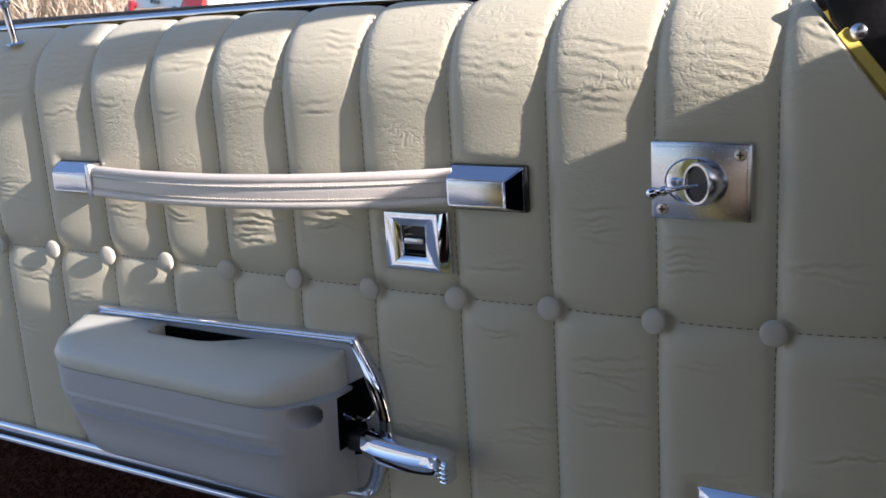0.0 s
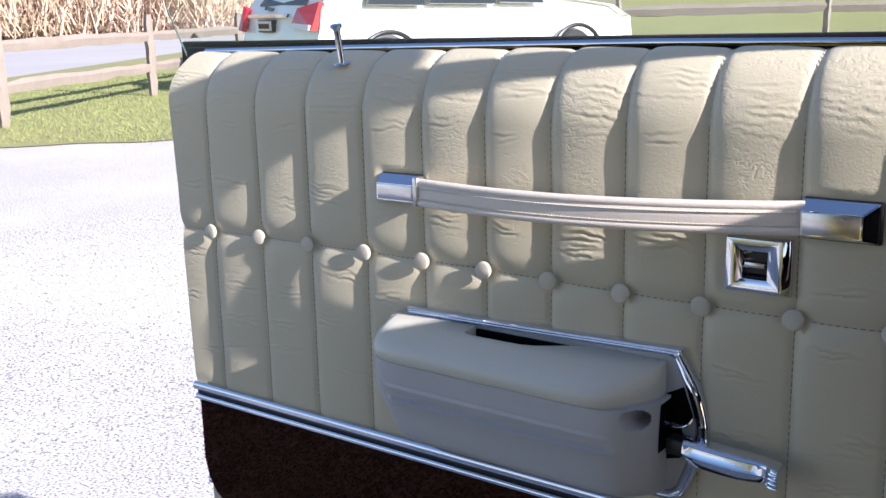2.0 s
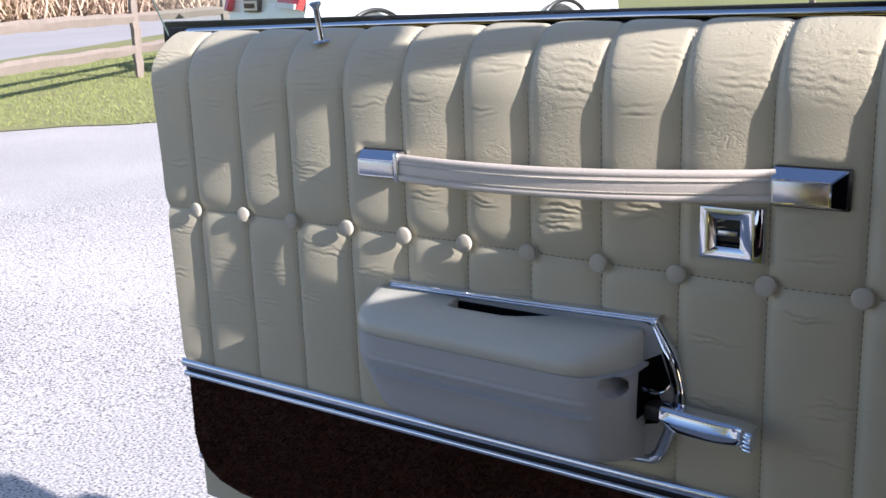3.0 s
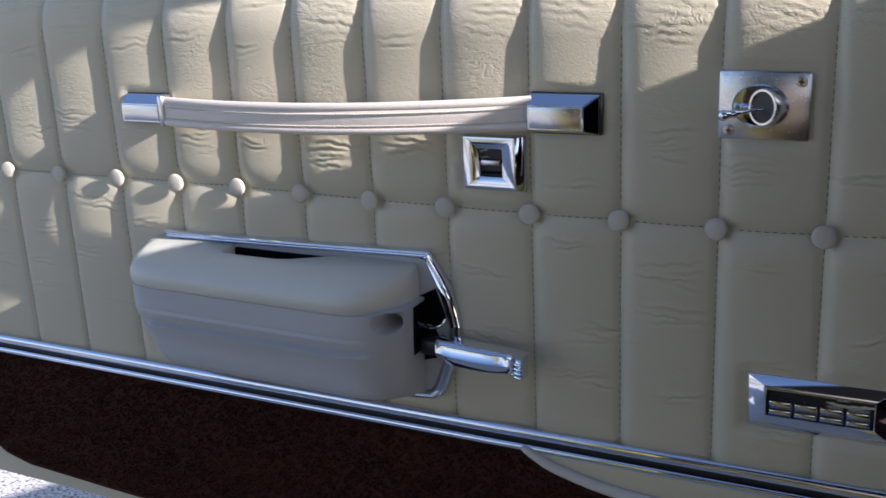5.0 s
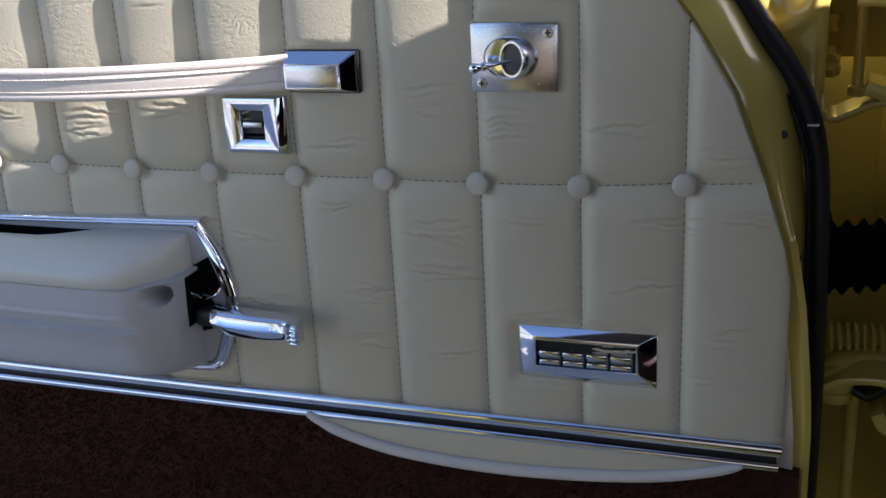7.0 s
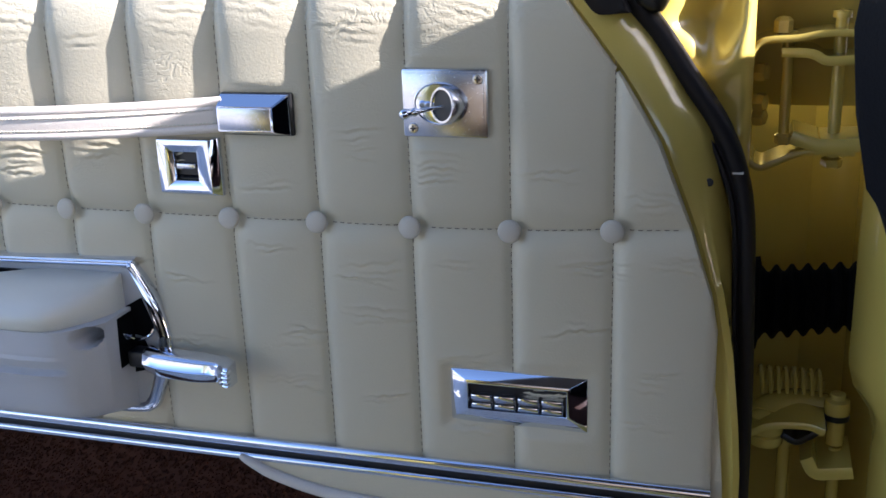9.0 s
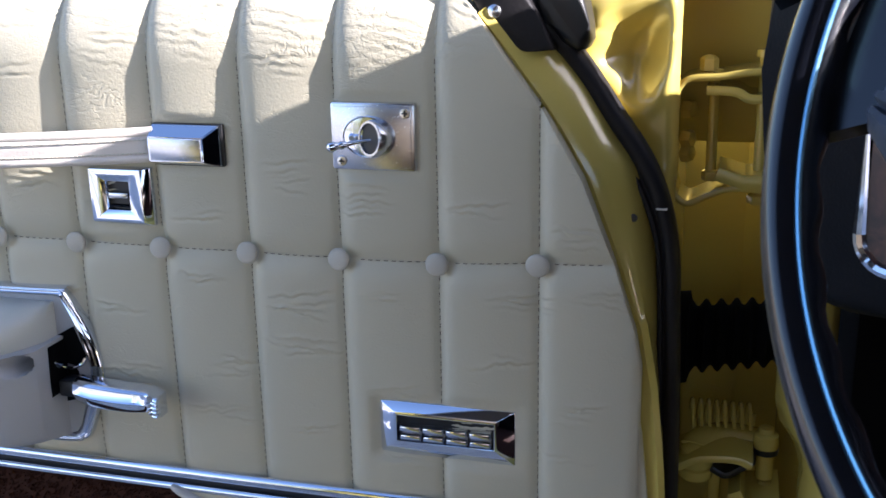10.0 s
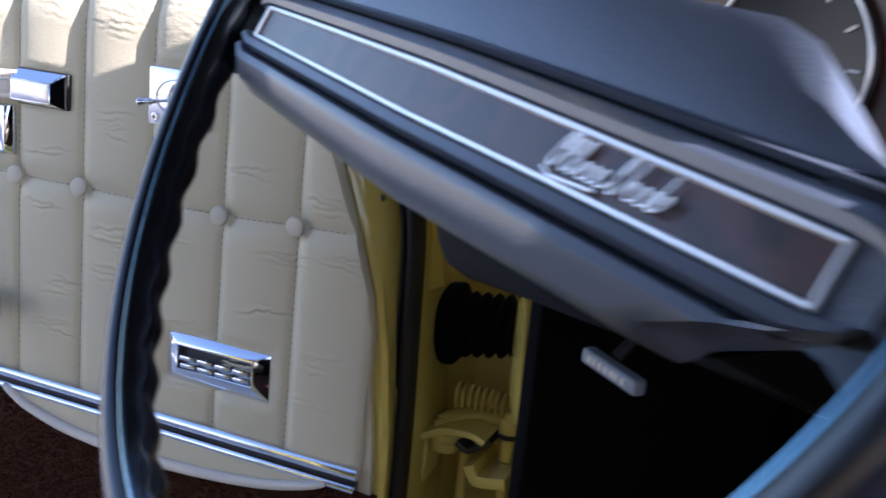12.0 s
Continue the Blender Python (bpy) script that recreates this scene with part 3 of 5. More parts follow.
def rocker(x0, x1, zc, h, y):
    """A rocker key: a ridge across the middle, both halves dished."""
    pts = [(-h, 0.004), (-h, -0.0055), (-0.70 * h, -0.0012), (-0.34 * h, 0.0034), (-0.20 * h, -0.0045), (0.05 * h, -0.0055), (0.20 * h, -0.0042), (0.30 * h, 0.0045), (0.90 * h, 0.0042), (h, -0.0030), (h, 0.0045)]
    return grid([[(x, y + dy, zc + dz) for dz, dy in pts] for x in (x0, x1)], True, True)


lock = part("lock_switch", framed(0.8120, 0.8740, 0.7390, 0.7935, (0.0012, 0.0072, 0.0034, 0.0014), (0.0155, 0.0222, 0.0140, 0.0135), 0.0112, 0.0078), CHROME, door, "square chrome door lock switch")
part("switch_well", boxed(0.8245, 0.8560, -0.002, 0.002, 0.7505, 0.7810), BLACK, lock)
part("rocker", rocker(0.8285, 0.8505, 0.7665, 0.0115, 0.0004), WHEEL, lock, "dark rocker key")
part("rocker_bar", boxed(0.8300, 0.8490, -0.0082, -0.0030, 0.7642, 0.7692, bevel=0.0008), SATIN, lock, "bright rib")

def stepped_bezel(x0, x1, z0, z1, rings):
    """A bezel through rings of (left, right, bottom, top insets, depth)."""
    bm = grid([[(x0 + l, y, z0 + b), (x1 - r, y, z0 + b), (x1 - r, y, z1 - t), (x0 + l, y, z1 - t)] for l, r, b, t, y in rings], True, False)
    bmesh.ops.bevel(bm, geom=[e for e in bm.edges if e.is_manifold], offset=0.0004, segments=1, affect="EDGES")
    return bm


win = part("window_switch", stepped_bezel(1.0855, 1.2130, 0.5330, 0.5855, [(0, 0, 0, 0, 0.004), (0, 0, 0, 0, -0.0020), (0.0165, 0.0150, 0.0150, 0.0072, -0.0095), (0.0195, 0.0175, 0.0172, 0.0105, -0.0103), (0.0203, 0.0183, 0.0178, 0.0113, -0.0050), (0.0203, 0.0183, 0.0178, 0.0113, 0.0)]), CHROME, door, "long chrome power window switch with four rocker keys")
part("switch_well", boxed(1.104, 1.196, -0.002, 0.002, 0.5485, 0.5745), BLACK, win)
for i in range(4):
    x = 1.1076 + i * 0.0217
    part("rocker", rocker(x, x + 0.0190, 0.5622, 0.0108, -0.0040), SATIN, win, "bright rocker key")
    part("rocker_bar", boxed(x + 0.0004, x + 0.0186, -0.0112, -0.0050, 0.5600, 0.5648, bevel=0.0009), CHROME, win, "bright rib")
    part("rocker_bar", boxed(x + 0.0004, x + 0.0186, -0.0096, -0.0040, 0.5518, 0.5556, bevel=0.0009), CHROME, win)

# mirror control
plate = part("mirror_control", boxed(1.0535, 1.129, -0.0065, 0.004, 0.7995, 0.858, bevel=0.0026), SATIN, door, "square brushed chrome mirror control plate with a small toggle")
part("face_plate", boxed(1.0570, 1.1255, -0.0078, -0.005, 0.8030, 0.8545, bevel=0.0004), SATIN, plate)
hub = (1.0885, -0.008, 0.8290)
ring = []
for r, h in [(0.0205, 0.0), (0.0212, 0.0008), (0.0205, 0.0012), (0.0190, 0.0), (0.0185, -0.001)]:
    ring.append((r, h))
part("dish_rim", lathe(ring, 36, facing(hub, (0, -1, 0)) @ Matrix.Diagonal((1.12, 0.86, 1, 1))), SATIN, plate)
part("dish", lathe([(0.0195, 0.0004), (0.015, 0.0009), (0.0, 0.001)], 36, facing(hub, (0, -1, 0)) @ Matrix.Diagonal((1.12, 0.86, 1, 1))), CHROME, plate)
swivel = facing((1.0920, -0.0165, 0.8290), (-0.55, -0.83, 0.08))
part("swivel", lathe([(0.0135, -0.016), (0.0152, -0.012), (0.0156, -0.001), (0.0149, 0.0006), (0.0130, 0.0006), (0.0122, -0.008), (0.0, -0.009)], 36, swivel), SATIN, plate, "swivelling chrome ring")
part("swivel_hole", lathe([(0.0126, -0.0030), (0.0128, -0.0012), (0.0, -0.0010)], 24, swivel), BLACK, plate)
tip, root = Vector((1.054, -0.036, 0.8225)), Vector((1.0980, -0.0115, 0.8285))
part("toggle", lathe([(0.0014, 0.0), (0.0016, 0.020), (0.0023, 0.0275), (0.0036, 0.030), (0.0038, 0.032), (0.0028, 0.0342), (0.0036, 0.0365), (0.0046, 0.0390), (0.0044, 0.0420), (0.0024, 0.0440), (0.0, 0.0443)], 18, facing(root, tip - root)), CHROME, plate, "slim chrome toggle")
for x, z in ((1.0632, 0.8075), (1.1210, 0.8495)):
    screw = part("screw", lathe([(0.0046, -0.001), (0.0046, 0.0002), (0.0040, 0.0010), (0.0, 0.0014)], 20, facing((x, -0.0079, z), (0, -1, 0))), SATIN, plate, "cross-head screw")
    bm = box(bmesh.new(), x - 0.0025, x + 0.0025, -0.0097, -0.0090, z - 0.0006, z + 0.0006)
    box(bm, x - 0.0006, x + 0.0006, -0.0098, -0.0090, z - 0.0025, z + 0.0025)
    part("cross_slot", bm, BLACK, screw)

# lock knob
knob = part("lock_knob", lathe([(0.0105, 0.0), (0.0112, 0.0015), (0.0095, 0.0028), (0.0042, 0.0030), (0.0040, 0.008), (0.0042, 0.040), (0.0052, 0.043), (0.0074, 0.0450), (0.0078, 0.0475), (0.0060, 0.0495), (0.0, 0.050)], 22, facing((0.3120, 0.0215, 0.9450), (-0.06, -0.12, 1))), CHROME, door, "upright chrome door lock knob")

# armrest
FRONT = [(0.412, 0.040), (0.416, 0.062), (0.424, 0.075), (0.436, 0.083), (0.455, 0.087), (0.69, 0.092), (0.715, 0.091), (0.728, 0.088), (0.737, 0.082), (0.746, 0.073), (0.756, 0.061), (0.766, 0.046), (0.774, 0.030)]
PADFRONT = [(0.412, 0.040), (0.416, 0.062), (0.424, 0.075), (0.436, 0.083), (0.455, 0.087), (0.69, 0.092), (0.708, 0.091), (0.722, 0.086), (0.736, 0.071), (0.748, 0.046), (0.756, 0.022)]


def rest_section(x, upper):
    d = curve(PADFRONT if upper else FRONT, x)
    back = 0.006 + 0.034 * ease(0.523, 0.528, x) * (1 - ease(0.60, 0.675, x))
    if upper:
        return [(x, -back, 0.630), (x, -back, 0.655), (x, -back - 0.003, 0.6575), (x, -max(back + 0.006, d * 0.55), 0.6545), (x, -max(back + 0.008, d * 0.78), 0.6495),
                (x, -max(back + 0.010, d * 0.92), 0.6440), (x, -max(back + 0.011, d * 0.985), 0.6375), (x, -max(back + 0.011, d), 0.6330), (x, -max(back + 0.010, d * 0.975), 0.6240), (x, -max(back + 0.009, d * 0.93), 0.6200), (x, -back, 0.6200)]
    g = ease(0.440, 0.452, x) * (1 - ease(0.722, 0.734, x))
    d *= 0.965
    face = [(x, -d, z) for z in (0.6205, 0.619, 0.6175, 0.616, 0.6145, 0.613, 0.6115, 0.610, 0.6085, 0.607, 0.6055, 0.604, 0.6025, 0.601, 0.5995)]
    return [(x, 0.0, 0.622), (x, -d, 0.622)] + face + [(x, -d * 0.996, 0.5975), (x, -d * 0.995, 0.5962), (x, -d * (0.990 + 0.026 * g), 0.5942), (x, -d * (0.987 + 0.024 * g), 0.5922), (x, -d * (0.978 - 0.075 * g), 0.5818), (x, -d * (0.976 - 0.070 * g), 0.5808),
            (x, -d * (0.972 + 0.034 * g), 0.5780), (x, -d * (0.970 + 0.032 * g), 0.5760), (x, -d * 0.958, 0.5725), (x, -d * 0.935, 0.5520), (x, -d * 0.900, 0.5370), (x, -d * 0.84, 0.5285), (x, -d * 0.70, 0.5225), (x, 0.0, 0.5120)]


def taper(rows):
    """Draws the foot of both ends in."""
    out = []
    for r in rows:
        line = []
        for x, y, z in r:
            if x > 0.733:
                x = 0.733 + (x - 0.733) * (0.80 + 0.20 * ease(0.52, 0.60, z))
            if y < -0.02:
                y = min(-0.012, y + 0.046 * (1 - ease(0.84, 1.0, math.hypot((x - 0.7485) / 0.0110, (z - 0.6115) / 0.0108))))
            low_end = min(1, max(0, (0.590 - z) / 0.065))
            line.append((x + 0.030 * low_end * (1 - ease(0.415, 0.53, x)), y, z))
        out.append(line)
    return out


rest = part("armrest", grid(taper([rest_section(x, False) for x in [0.418, 0.420, 0.424, 0.430, 0.438, 0.446, 0.454, 0.47] + list(np.linspace(0.49, 0.69, 12)) + [0.705, 0.715, 0.722, 0.728, 0.733] + list(np.linspace(0.7355, 0.7595, 22)) + [0.7605]]), True, True), PLASTIC, door, "greenish-grey moulded armrest with padded top and chrome surround", angle=60)
part("pad", grid([rest_section(x, True) for x in [0.410, 0.412, 0.416, 0.421, 0.428, 0.438, 0.45] + list(np.linspace(0.465, 0.515, 5)) + [0.523, 0.525, 0.527] + list(np.linspace(0.54, 0.65, 8)) + [0.66, 0.668, 0.672, 0.685, 0.70, 0.712, 0.722, 0.732, 0.740, 0.748, 0.754]], True, True), PADMAT, rest, "soft padded armrest top", angle=75)
# near-black pieces paint the depth shade of the armrest's hollow and slot
part("hollow_end", prism([(0.7585, 0.566), (0.7612, 0.570), (0.7612, 0.6185), (0.7585, 0.6185)], -0.0330, -0.004), DEEP, rest, "near-black block for the shaded open end of the armrest")
part("grip_well", boxed(0.522, 0.674, -0.045, -0.002, 0.6225, 0.634), DEEP, rest, "finger well behind the pad, its shade painted near-black")
part("grip_shade", boxed(0.5235, 0.6720, -0.0112, -0.0070, 0.6230, 0.6535), DEEP, rest)
OUT = [(0.424, 0.6655), (0.60, 0.6690), (0.758, 0.6732), (0.7665, 0.6715), (0.7720, 0.6650), (0.790, 0.633), (0.7985, 0.608), (0.8015, 0.593), (0.8000, 0.575), (0.7895, 0.546), (0.7780, 0.517), (0.7700, 0.5090), (0.757, 0.5055), (0.70, 0.5040), (0.56, 0.5030)]
INN = [(0.423, 0.6550), (0.60, 0.6590), (0.755, 0.6630), (0.7610, 0.6612), (0.7642, 0.6570), (0.776, 0.630), (0.7840, 0.606), (0.7865, 0.592), (0.7855, 0.575), (0.7775, 0.551), (0.7685, 0.526), (0.7625, 0.5185), (0.753, 0.5150), (0.70, 0.5130), (0.56, 0.5110)]


def bezel_band(a, b, lift):
    """A ribbed bright band between the two outlines: two rounded ribs with a groove."""
    o = spline([(x, z, 0) for x, z in OUT[a:b]], 6 * (b - a - 1))
    n = spline([(x, z, 0) for x, z in INN[a:b]], 6 * (b - a - 1))
    rows = []
    for p, q in zip(o, n):
        rows.append([(p.x + (q.x - p.x) * k, -y * lift if y > 0 else -y, p.y + (q.y - p.y) * k) for k, y in ((0, -0.003), (0, 0.0055), (0.08, 0.0088), (0.25, 0.0112), (0.42, 0.0098), (0.50, 0.0072), (0.58, 0.0090), (0.74, 0.0104), (0.92, 0.0088), (1, 0.0055), (1, -0.003))])
    return grid(rows, True, True)


part("surround", prism(INN + [(0.44, 0.511), (0.424, 0.53)], -0.0072, 0.003), PLASTIC, rest)
part("chrome_edge", bezel_band(0, 8, 1.0), CHROME, rest, "polished ribbed chrome edge", angle=50)
part("chrome_flange", bezel_band(7, 15, 0.86), CHROME, rest, angle=50)
part("latch_well", prism([(0.738, 0.613), (0.7735, 0.6325), (0.7840, 0.604), (0.7835, 0.5985), (0.779, 0.594), (0.770, 0.5915), (0.757, 0.594), (0.738, 0.600)], -0.0085, -0.005), DEEP, rest, "black well behind the release lever")
part("latch_well", prism([(0.738, 0.5895), (0.772, 0.5880), (0.7755, 0.577), (0.772, 0.556), (0.738, 0.5465)], -0.0090, -0.005), DEEP, rest)
part("well_lip", tube(spline([(0.7845, -0.0095, 0.6010), (0.7800, -0.0125, 0.5945), (0.7700, -0.0140, 0.5908), (0.7590, -0.0140, 0.5930), (0.7520, -0.0130, 0.5990)], 24), 0.0018, n=8), CHROME, rest, "bright curved lip")
part("lever_boss", tube([(0.756, -0.012, 0.5935), (0.760, -0.020, 0.5960), (0.757, -0.026, 0.6010)], 0.0042, n=10), CHROME, rest)
part("lever_stem", boxed(0.764, 0.792, -0.030, -0.010, 0.5665, 0.5835, bevel=0.003), BLACK, rest)
def lever_row(u):
    """Flat-faced bar with a shallow framed panel, its tip turned outwards."""
    x = 0.785 + 0.098 * u
    y = -0.027 - 0.006 * math.sin(2.6 * u) - 0.010 * ease(0.82, 1.0, u)
    top = 0.5875 + 0.0010 * math.sin(3.1 * u) - 0.0025 * u
    foot = 0.5640 - 0.0040 * ease(0.0, 0.15, u) + 0.0030 * ease(0.5, 1.0, u)
    h, t = top - foot, 0.0098
    d = 0.0016 * ease(0.035, 0.075, u) * (1 - ease(0.76, 0.82, u))
    return [(x, y + t, foot), (x, y - t * 0.20, foot), (x, y - t * 0.52, foot + h * 0.09), (x, y - t * 0.88, foot + h * 0.40), (x, y - t, foot + h * 0.46), (x, y - t + d, foot + h * 0.52), (x, y - t * 0.86 + d, foot + h * 0.80), (x, y - t * 0.84, foot + h * 0.86), (x, y - t * 0.70, foot + h * 0.93), (x, y - t * 0.15, top), (x, y + t, top)]


lever = part("release_lever", grid([lever_row(u) for u in list(np.linspace(0, 0.8, 18)) + [0.84, 0.87, 0.90, 0.93, 0.96, 0.985, 1.0]], True, True), CHROME, rest, "chrome inside door release lever", angle=35)
for dz in (-0.0068, -0.0024, 0.0020, 0.0064):
    tip_line = [Vector((lever_row(u)[4][0], lever_row(u)[4][1] - 0.0002 + 0.10 * abs(dz), 0.5735 + dz)) for u in (0.89, 0.92, 0.95, 0.98, 1.0)]
    tip_line += [tip_line[-1] + Vector((0.0006, 0.002, 0)), tip_line[-1] + Vector((0.0002, 0.006, 0))]
    part("ridge", tube(tip_line, 0.0015, n=8), CHROME, rest)

# door shell: inner flange, front jamb, outer skin
edge = [(curve(RIGHT, z), z) for z in np.linspace(0.20, 0.930, 40)]
rows = []
for x, z in edge:
    w = curve([(0.20, 0.009), (0.55, 0.009), (0.64, 0.013), (0.722, 0.026), (0.767, 0.036), (0.84, 0.040), (0.90, 0.045)], z)
    nx, nz = 0.93 if z < 0.8 else 0.8, 0.0 if z < 0.6 else 0.35
    rows.append([(x - 0.03, 0.016, z), (x + 0.001, 0.012, z), (x + 0.004, 0.009, z), (x + 0.010 * nx, 0.012, z + 0.010 * nz), (x + w * 0.55 * nx, 0.020, z + w * 0.55 * nz), (x + w * nx, 0.040, z + w * nz), (x + w * nx + 0.004, 0.060, z + w * nz), (x + w * nx + 0.006, 0.150, z + w * nz), (x + w * nx - 0.02, 0.175, z + w * nz)])
shell = part("door_shell", grid(rows), YELLOW, door, "glossy yellow painted steel door shell", angle=60)
skin = [(0.022, 0.97), (0.020, 0.40), (0.05, 0.31), (0.12, 0.285), (1.320, 0.255), (1.330, 0.5), (1.332, 0.90), (1.315, 0.965)]
part("outer_skin", prism(skin, 0.100, 0.165, 0.012, 3), YELLOW, door, "yellow outer door skin")
part("inner_skin", prism([(0.026, 0.895), (0.024, 0.40), (0.05, 0.315), (0.12, 0.293), (1.335, 0.270), (1.335, 0.5), (1.32, 0.66), (1.24, 0.84), (1.19, 0.895)], 0.013, 0.102), YELLOW, door)
drain = part("rubber_plug", lathe([(0.0035, 0.0), (0.0035, 0.0008), (0.0, 0.001)], 14, facing((1.3080, 0.026, 0.7610), (0.2, -1, 0.1))), BLACK, door)
part("edge_bolt", lathe([(0.006, 0.0), (0.006, 0.005), (0.004, 0.008), (0.0, 0.009)], 10, facing((0.040, 0.004, 0.338), (-1, -0.4, 0))), CHROME, door)

# belt line: bright moulding, felt, glass
part("belt_moulding", tube([(0.020, 0.0660, 0.9575), (0.3, 0.0670, 0.9632), (0.7, 0.0680, 0.9695), (1.155, 0.0690, 0.9700)], 0.0042, n=10), CHROME, door, "bright belt moulding")
def sloped(bm):
    """Lowers the rear end of a belt strip a little."""
    for v in bm.verts:
        v.co.z -= 0.009 * max(0, 1 - v.co.x / 1.2)
    return bm


part("window_felt", sloped(boxed(-0.030, 1.20, 0.0715, 0.0890, 0.945, 0.9720, bevel=0.003)), RUBBER, door, "black window felt")
part("outer_felt", sloped(boxed(-0.070, 1.20, 0.0960, 0.1090, 0.945, 0.9800, bevel=0.004)), RUBBER, door, "black outer window seal")
pane = [(-0.052, 0.950), (1.17, 0.950), (1.06, 1.16), (0.85, 1.34), (-0.08, 1.37), (-0.135, 1.25), (-0.090, 1.02)]
bm = bmesh.new()
bm.faces.new([bm.verts.new((x, 0.0920, z)) for x, z in pane])
window = part("window_glass", bm, GLASS, door, "clear raised frameless door window")
if window.data.polygons[0].normal.y > 0:
    window.data.flip_normals()
window.visible_shadow = False
part("glass_edge", tube([(x, 0.0920, z) for x, z in pane[1:] + pane[:1]], 0.0012, n=6), EDGE, window, "pale green ground glass edge")

# weatherstrip round the front edge: flat flap, groove and rounded bead
SEAL = [(1.196, 0.024, 0.966), (1.206, 0.026, 0.950), (1.224, 0.030, 0.922), (1.245, 0.036, 0.898), (1.262, 0.040, 0.876), (1.285, 0.041, 0.841), (1.311, 0.040, 0.803), (1.328, 0.038, 0.765), (1.337, 0.036, 0.722), (1.341, 0.034, 0.640), (1.3440, 0.034, 0.54), (1.3450, 0.034, 0.40), (1.3450, 0.034, 0.24)]
BEAD = [(-0.0125, -0.014), (-0.0125, 0.0), (-0.0105, 0.0026), (-0.0075, 0.0022), (-0.0062, -0.0010), (-0.0048, -0.0012), (-0.0030, 0.0040), (0.0010, 0.0072), (0.0060, 0.0070), (0.0100, 0.0035), (0.0120, -0.0020), (0.0120, -0.016)]
seal_way = spline(SEAL, 90)
rows = []
for i, p in enumerate(seal_way):
    d = (seal_way[min(i + 1, 90)] - seal_way[max(i - 1, 0)]).normalized()
    across = Vector((0, -1, 0)).cross(d).normalized()
    if across.x < 0:
        across = -across
    w = 1.0 - 0.22 * ease(0.45, 0.7, i / 90)
    rows.append([p + across * (a * w) + Vector((0, -b, 0)) for a, b in BEAD])
seal = part("weatherstrip", grid(rows, True, True), RUBBER, door, "thick black rubber weatherstrip", angle=55)
part("seal_end", prism([(1.168, 0.958), (1.1745, 0.938), (1.2000, 0.9015), (1.2130, 0.8985), (1.2270, 0.8990), (1.2420, 0.9000), (1.230, 0.925), (1.215, 0.950), (1.205, 0.958)], 0.013, 0.034, 0.004, 3), RUBBER, seal, "moulded flat rubber end of the weatherstrip")
part("seal_lobe", prism([(1.214, 0.966), (1.220, 0.945), (1.2331, 0.922), (1.246, 0.905), (1.258, 0.8985), (1.2655, 0.8995), (1.2690, 0.9065), (1.2680, 0.9195), (1.258, 0.966)], 0.022, 0.060, 0.009, 4), BLACK, seal)
part("screw", lathe([(0.0056, -0.001), (0.0056, 0.001), (0.0040, 0.0026), (0.0, 0.0032)], 18, facing((1.1930, 0.0125, 0.931), (0, -1, 0))), SATIN, seal, "cross-head screw")
part("scuff", boxed(1.326, 1.335, 0.0300, 0.0340, 0.7675, 0.7690), PIPING, seal, "pale scuff")


def jamb_y(x, z):
    """The front jamb's pressed face with its round dish."""
    bend = math.atan2(z - 0.892, x - 1.300)
    r = math.hypot((x - 1.302) / 0.033, (z - 0.896) / 0.040) * (1 + 0.10 * math.cos(3 * bend + 0.6) + 0.06 * math.sin(5 * bend))
    out = 0.072 + 0.024 * (1 - ease(0.15, 1.08, r)) - 0.0020 * math.exp(-((r - 1.15) / 0.2) ** 2) + 0.25 * (z - 0.90) * ease(0.90, 0.96, z)
    out += 0.0022 * noise.noise(Vector((x * 45, 2.0, z * 45))) + 0.0030 * noise.noise(Vector((x * 22, 8.0, z * 18)))
    return out + 0.060 * ease(1.325, 1.350, x) ** 2


rows = []
for z in np.linspace(0.66, 0.995, 72):
    lo = max(curve([(p[2], p[0]) for p in SEAL[::-1]], z) + 0.004, 1.254 if z > 0.912 else 0)
    rows.append([(lo + (1.338 - lo) * u, jamb_y(lo + (1.338 - lo) * u, z), z) for u in np.linspace(0, 1, 30)])
part("jamb_face", grid(rows), YELLOW, door, "yellow pressed steel jamb with a round dish", angle=70)

# ---- the car round the door opening ----
HX, HY = 1.42, 0.13
FWD, SIDE = Vector((0.545, 0.838, 0)).normalized(), Vector((0.838, -0.545, 0)).normalized()


def car(f, r, z):
    """A place by metres ahead of the hinge, inwards from the car's flank, and up."""
    return Vector((HX, HY, 0)) + f * FWD + r * SIDE + Vector((0, 0, z))


def car_block(f0, f1, r0, r1, z0, z1, bevel=0.0, seg=2):
    """A block square to the car's axes."""
    bm = boxed(r0, r1, f0, f1, z0, z1, bevel=bevel, seg=seg)
    for v in bm.verts:
        v.co = car(v.co.y, v.co.x, v.co.z)
    return bm


body = thing("coupe", "yellow coupe with open driver's doorway and black interior", "car")
for f, r in ((0.85, 0.10), (0.85, 1.50), (-2.1, 0.10), (-2.1, 1.50)):
    part("wheel", lathe([(0.0, -0.09), (0.30, -0.10), (0.33, -0.07), (0.335, 0.07), (0.30, 0.10), (0.0, 0.09)], 28, facing(Vector((HX, HY, 0.195)) + f * FWD + r * SIDE, SIDE)), TYRE, body)
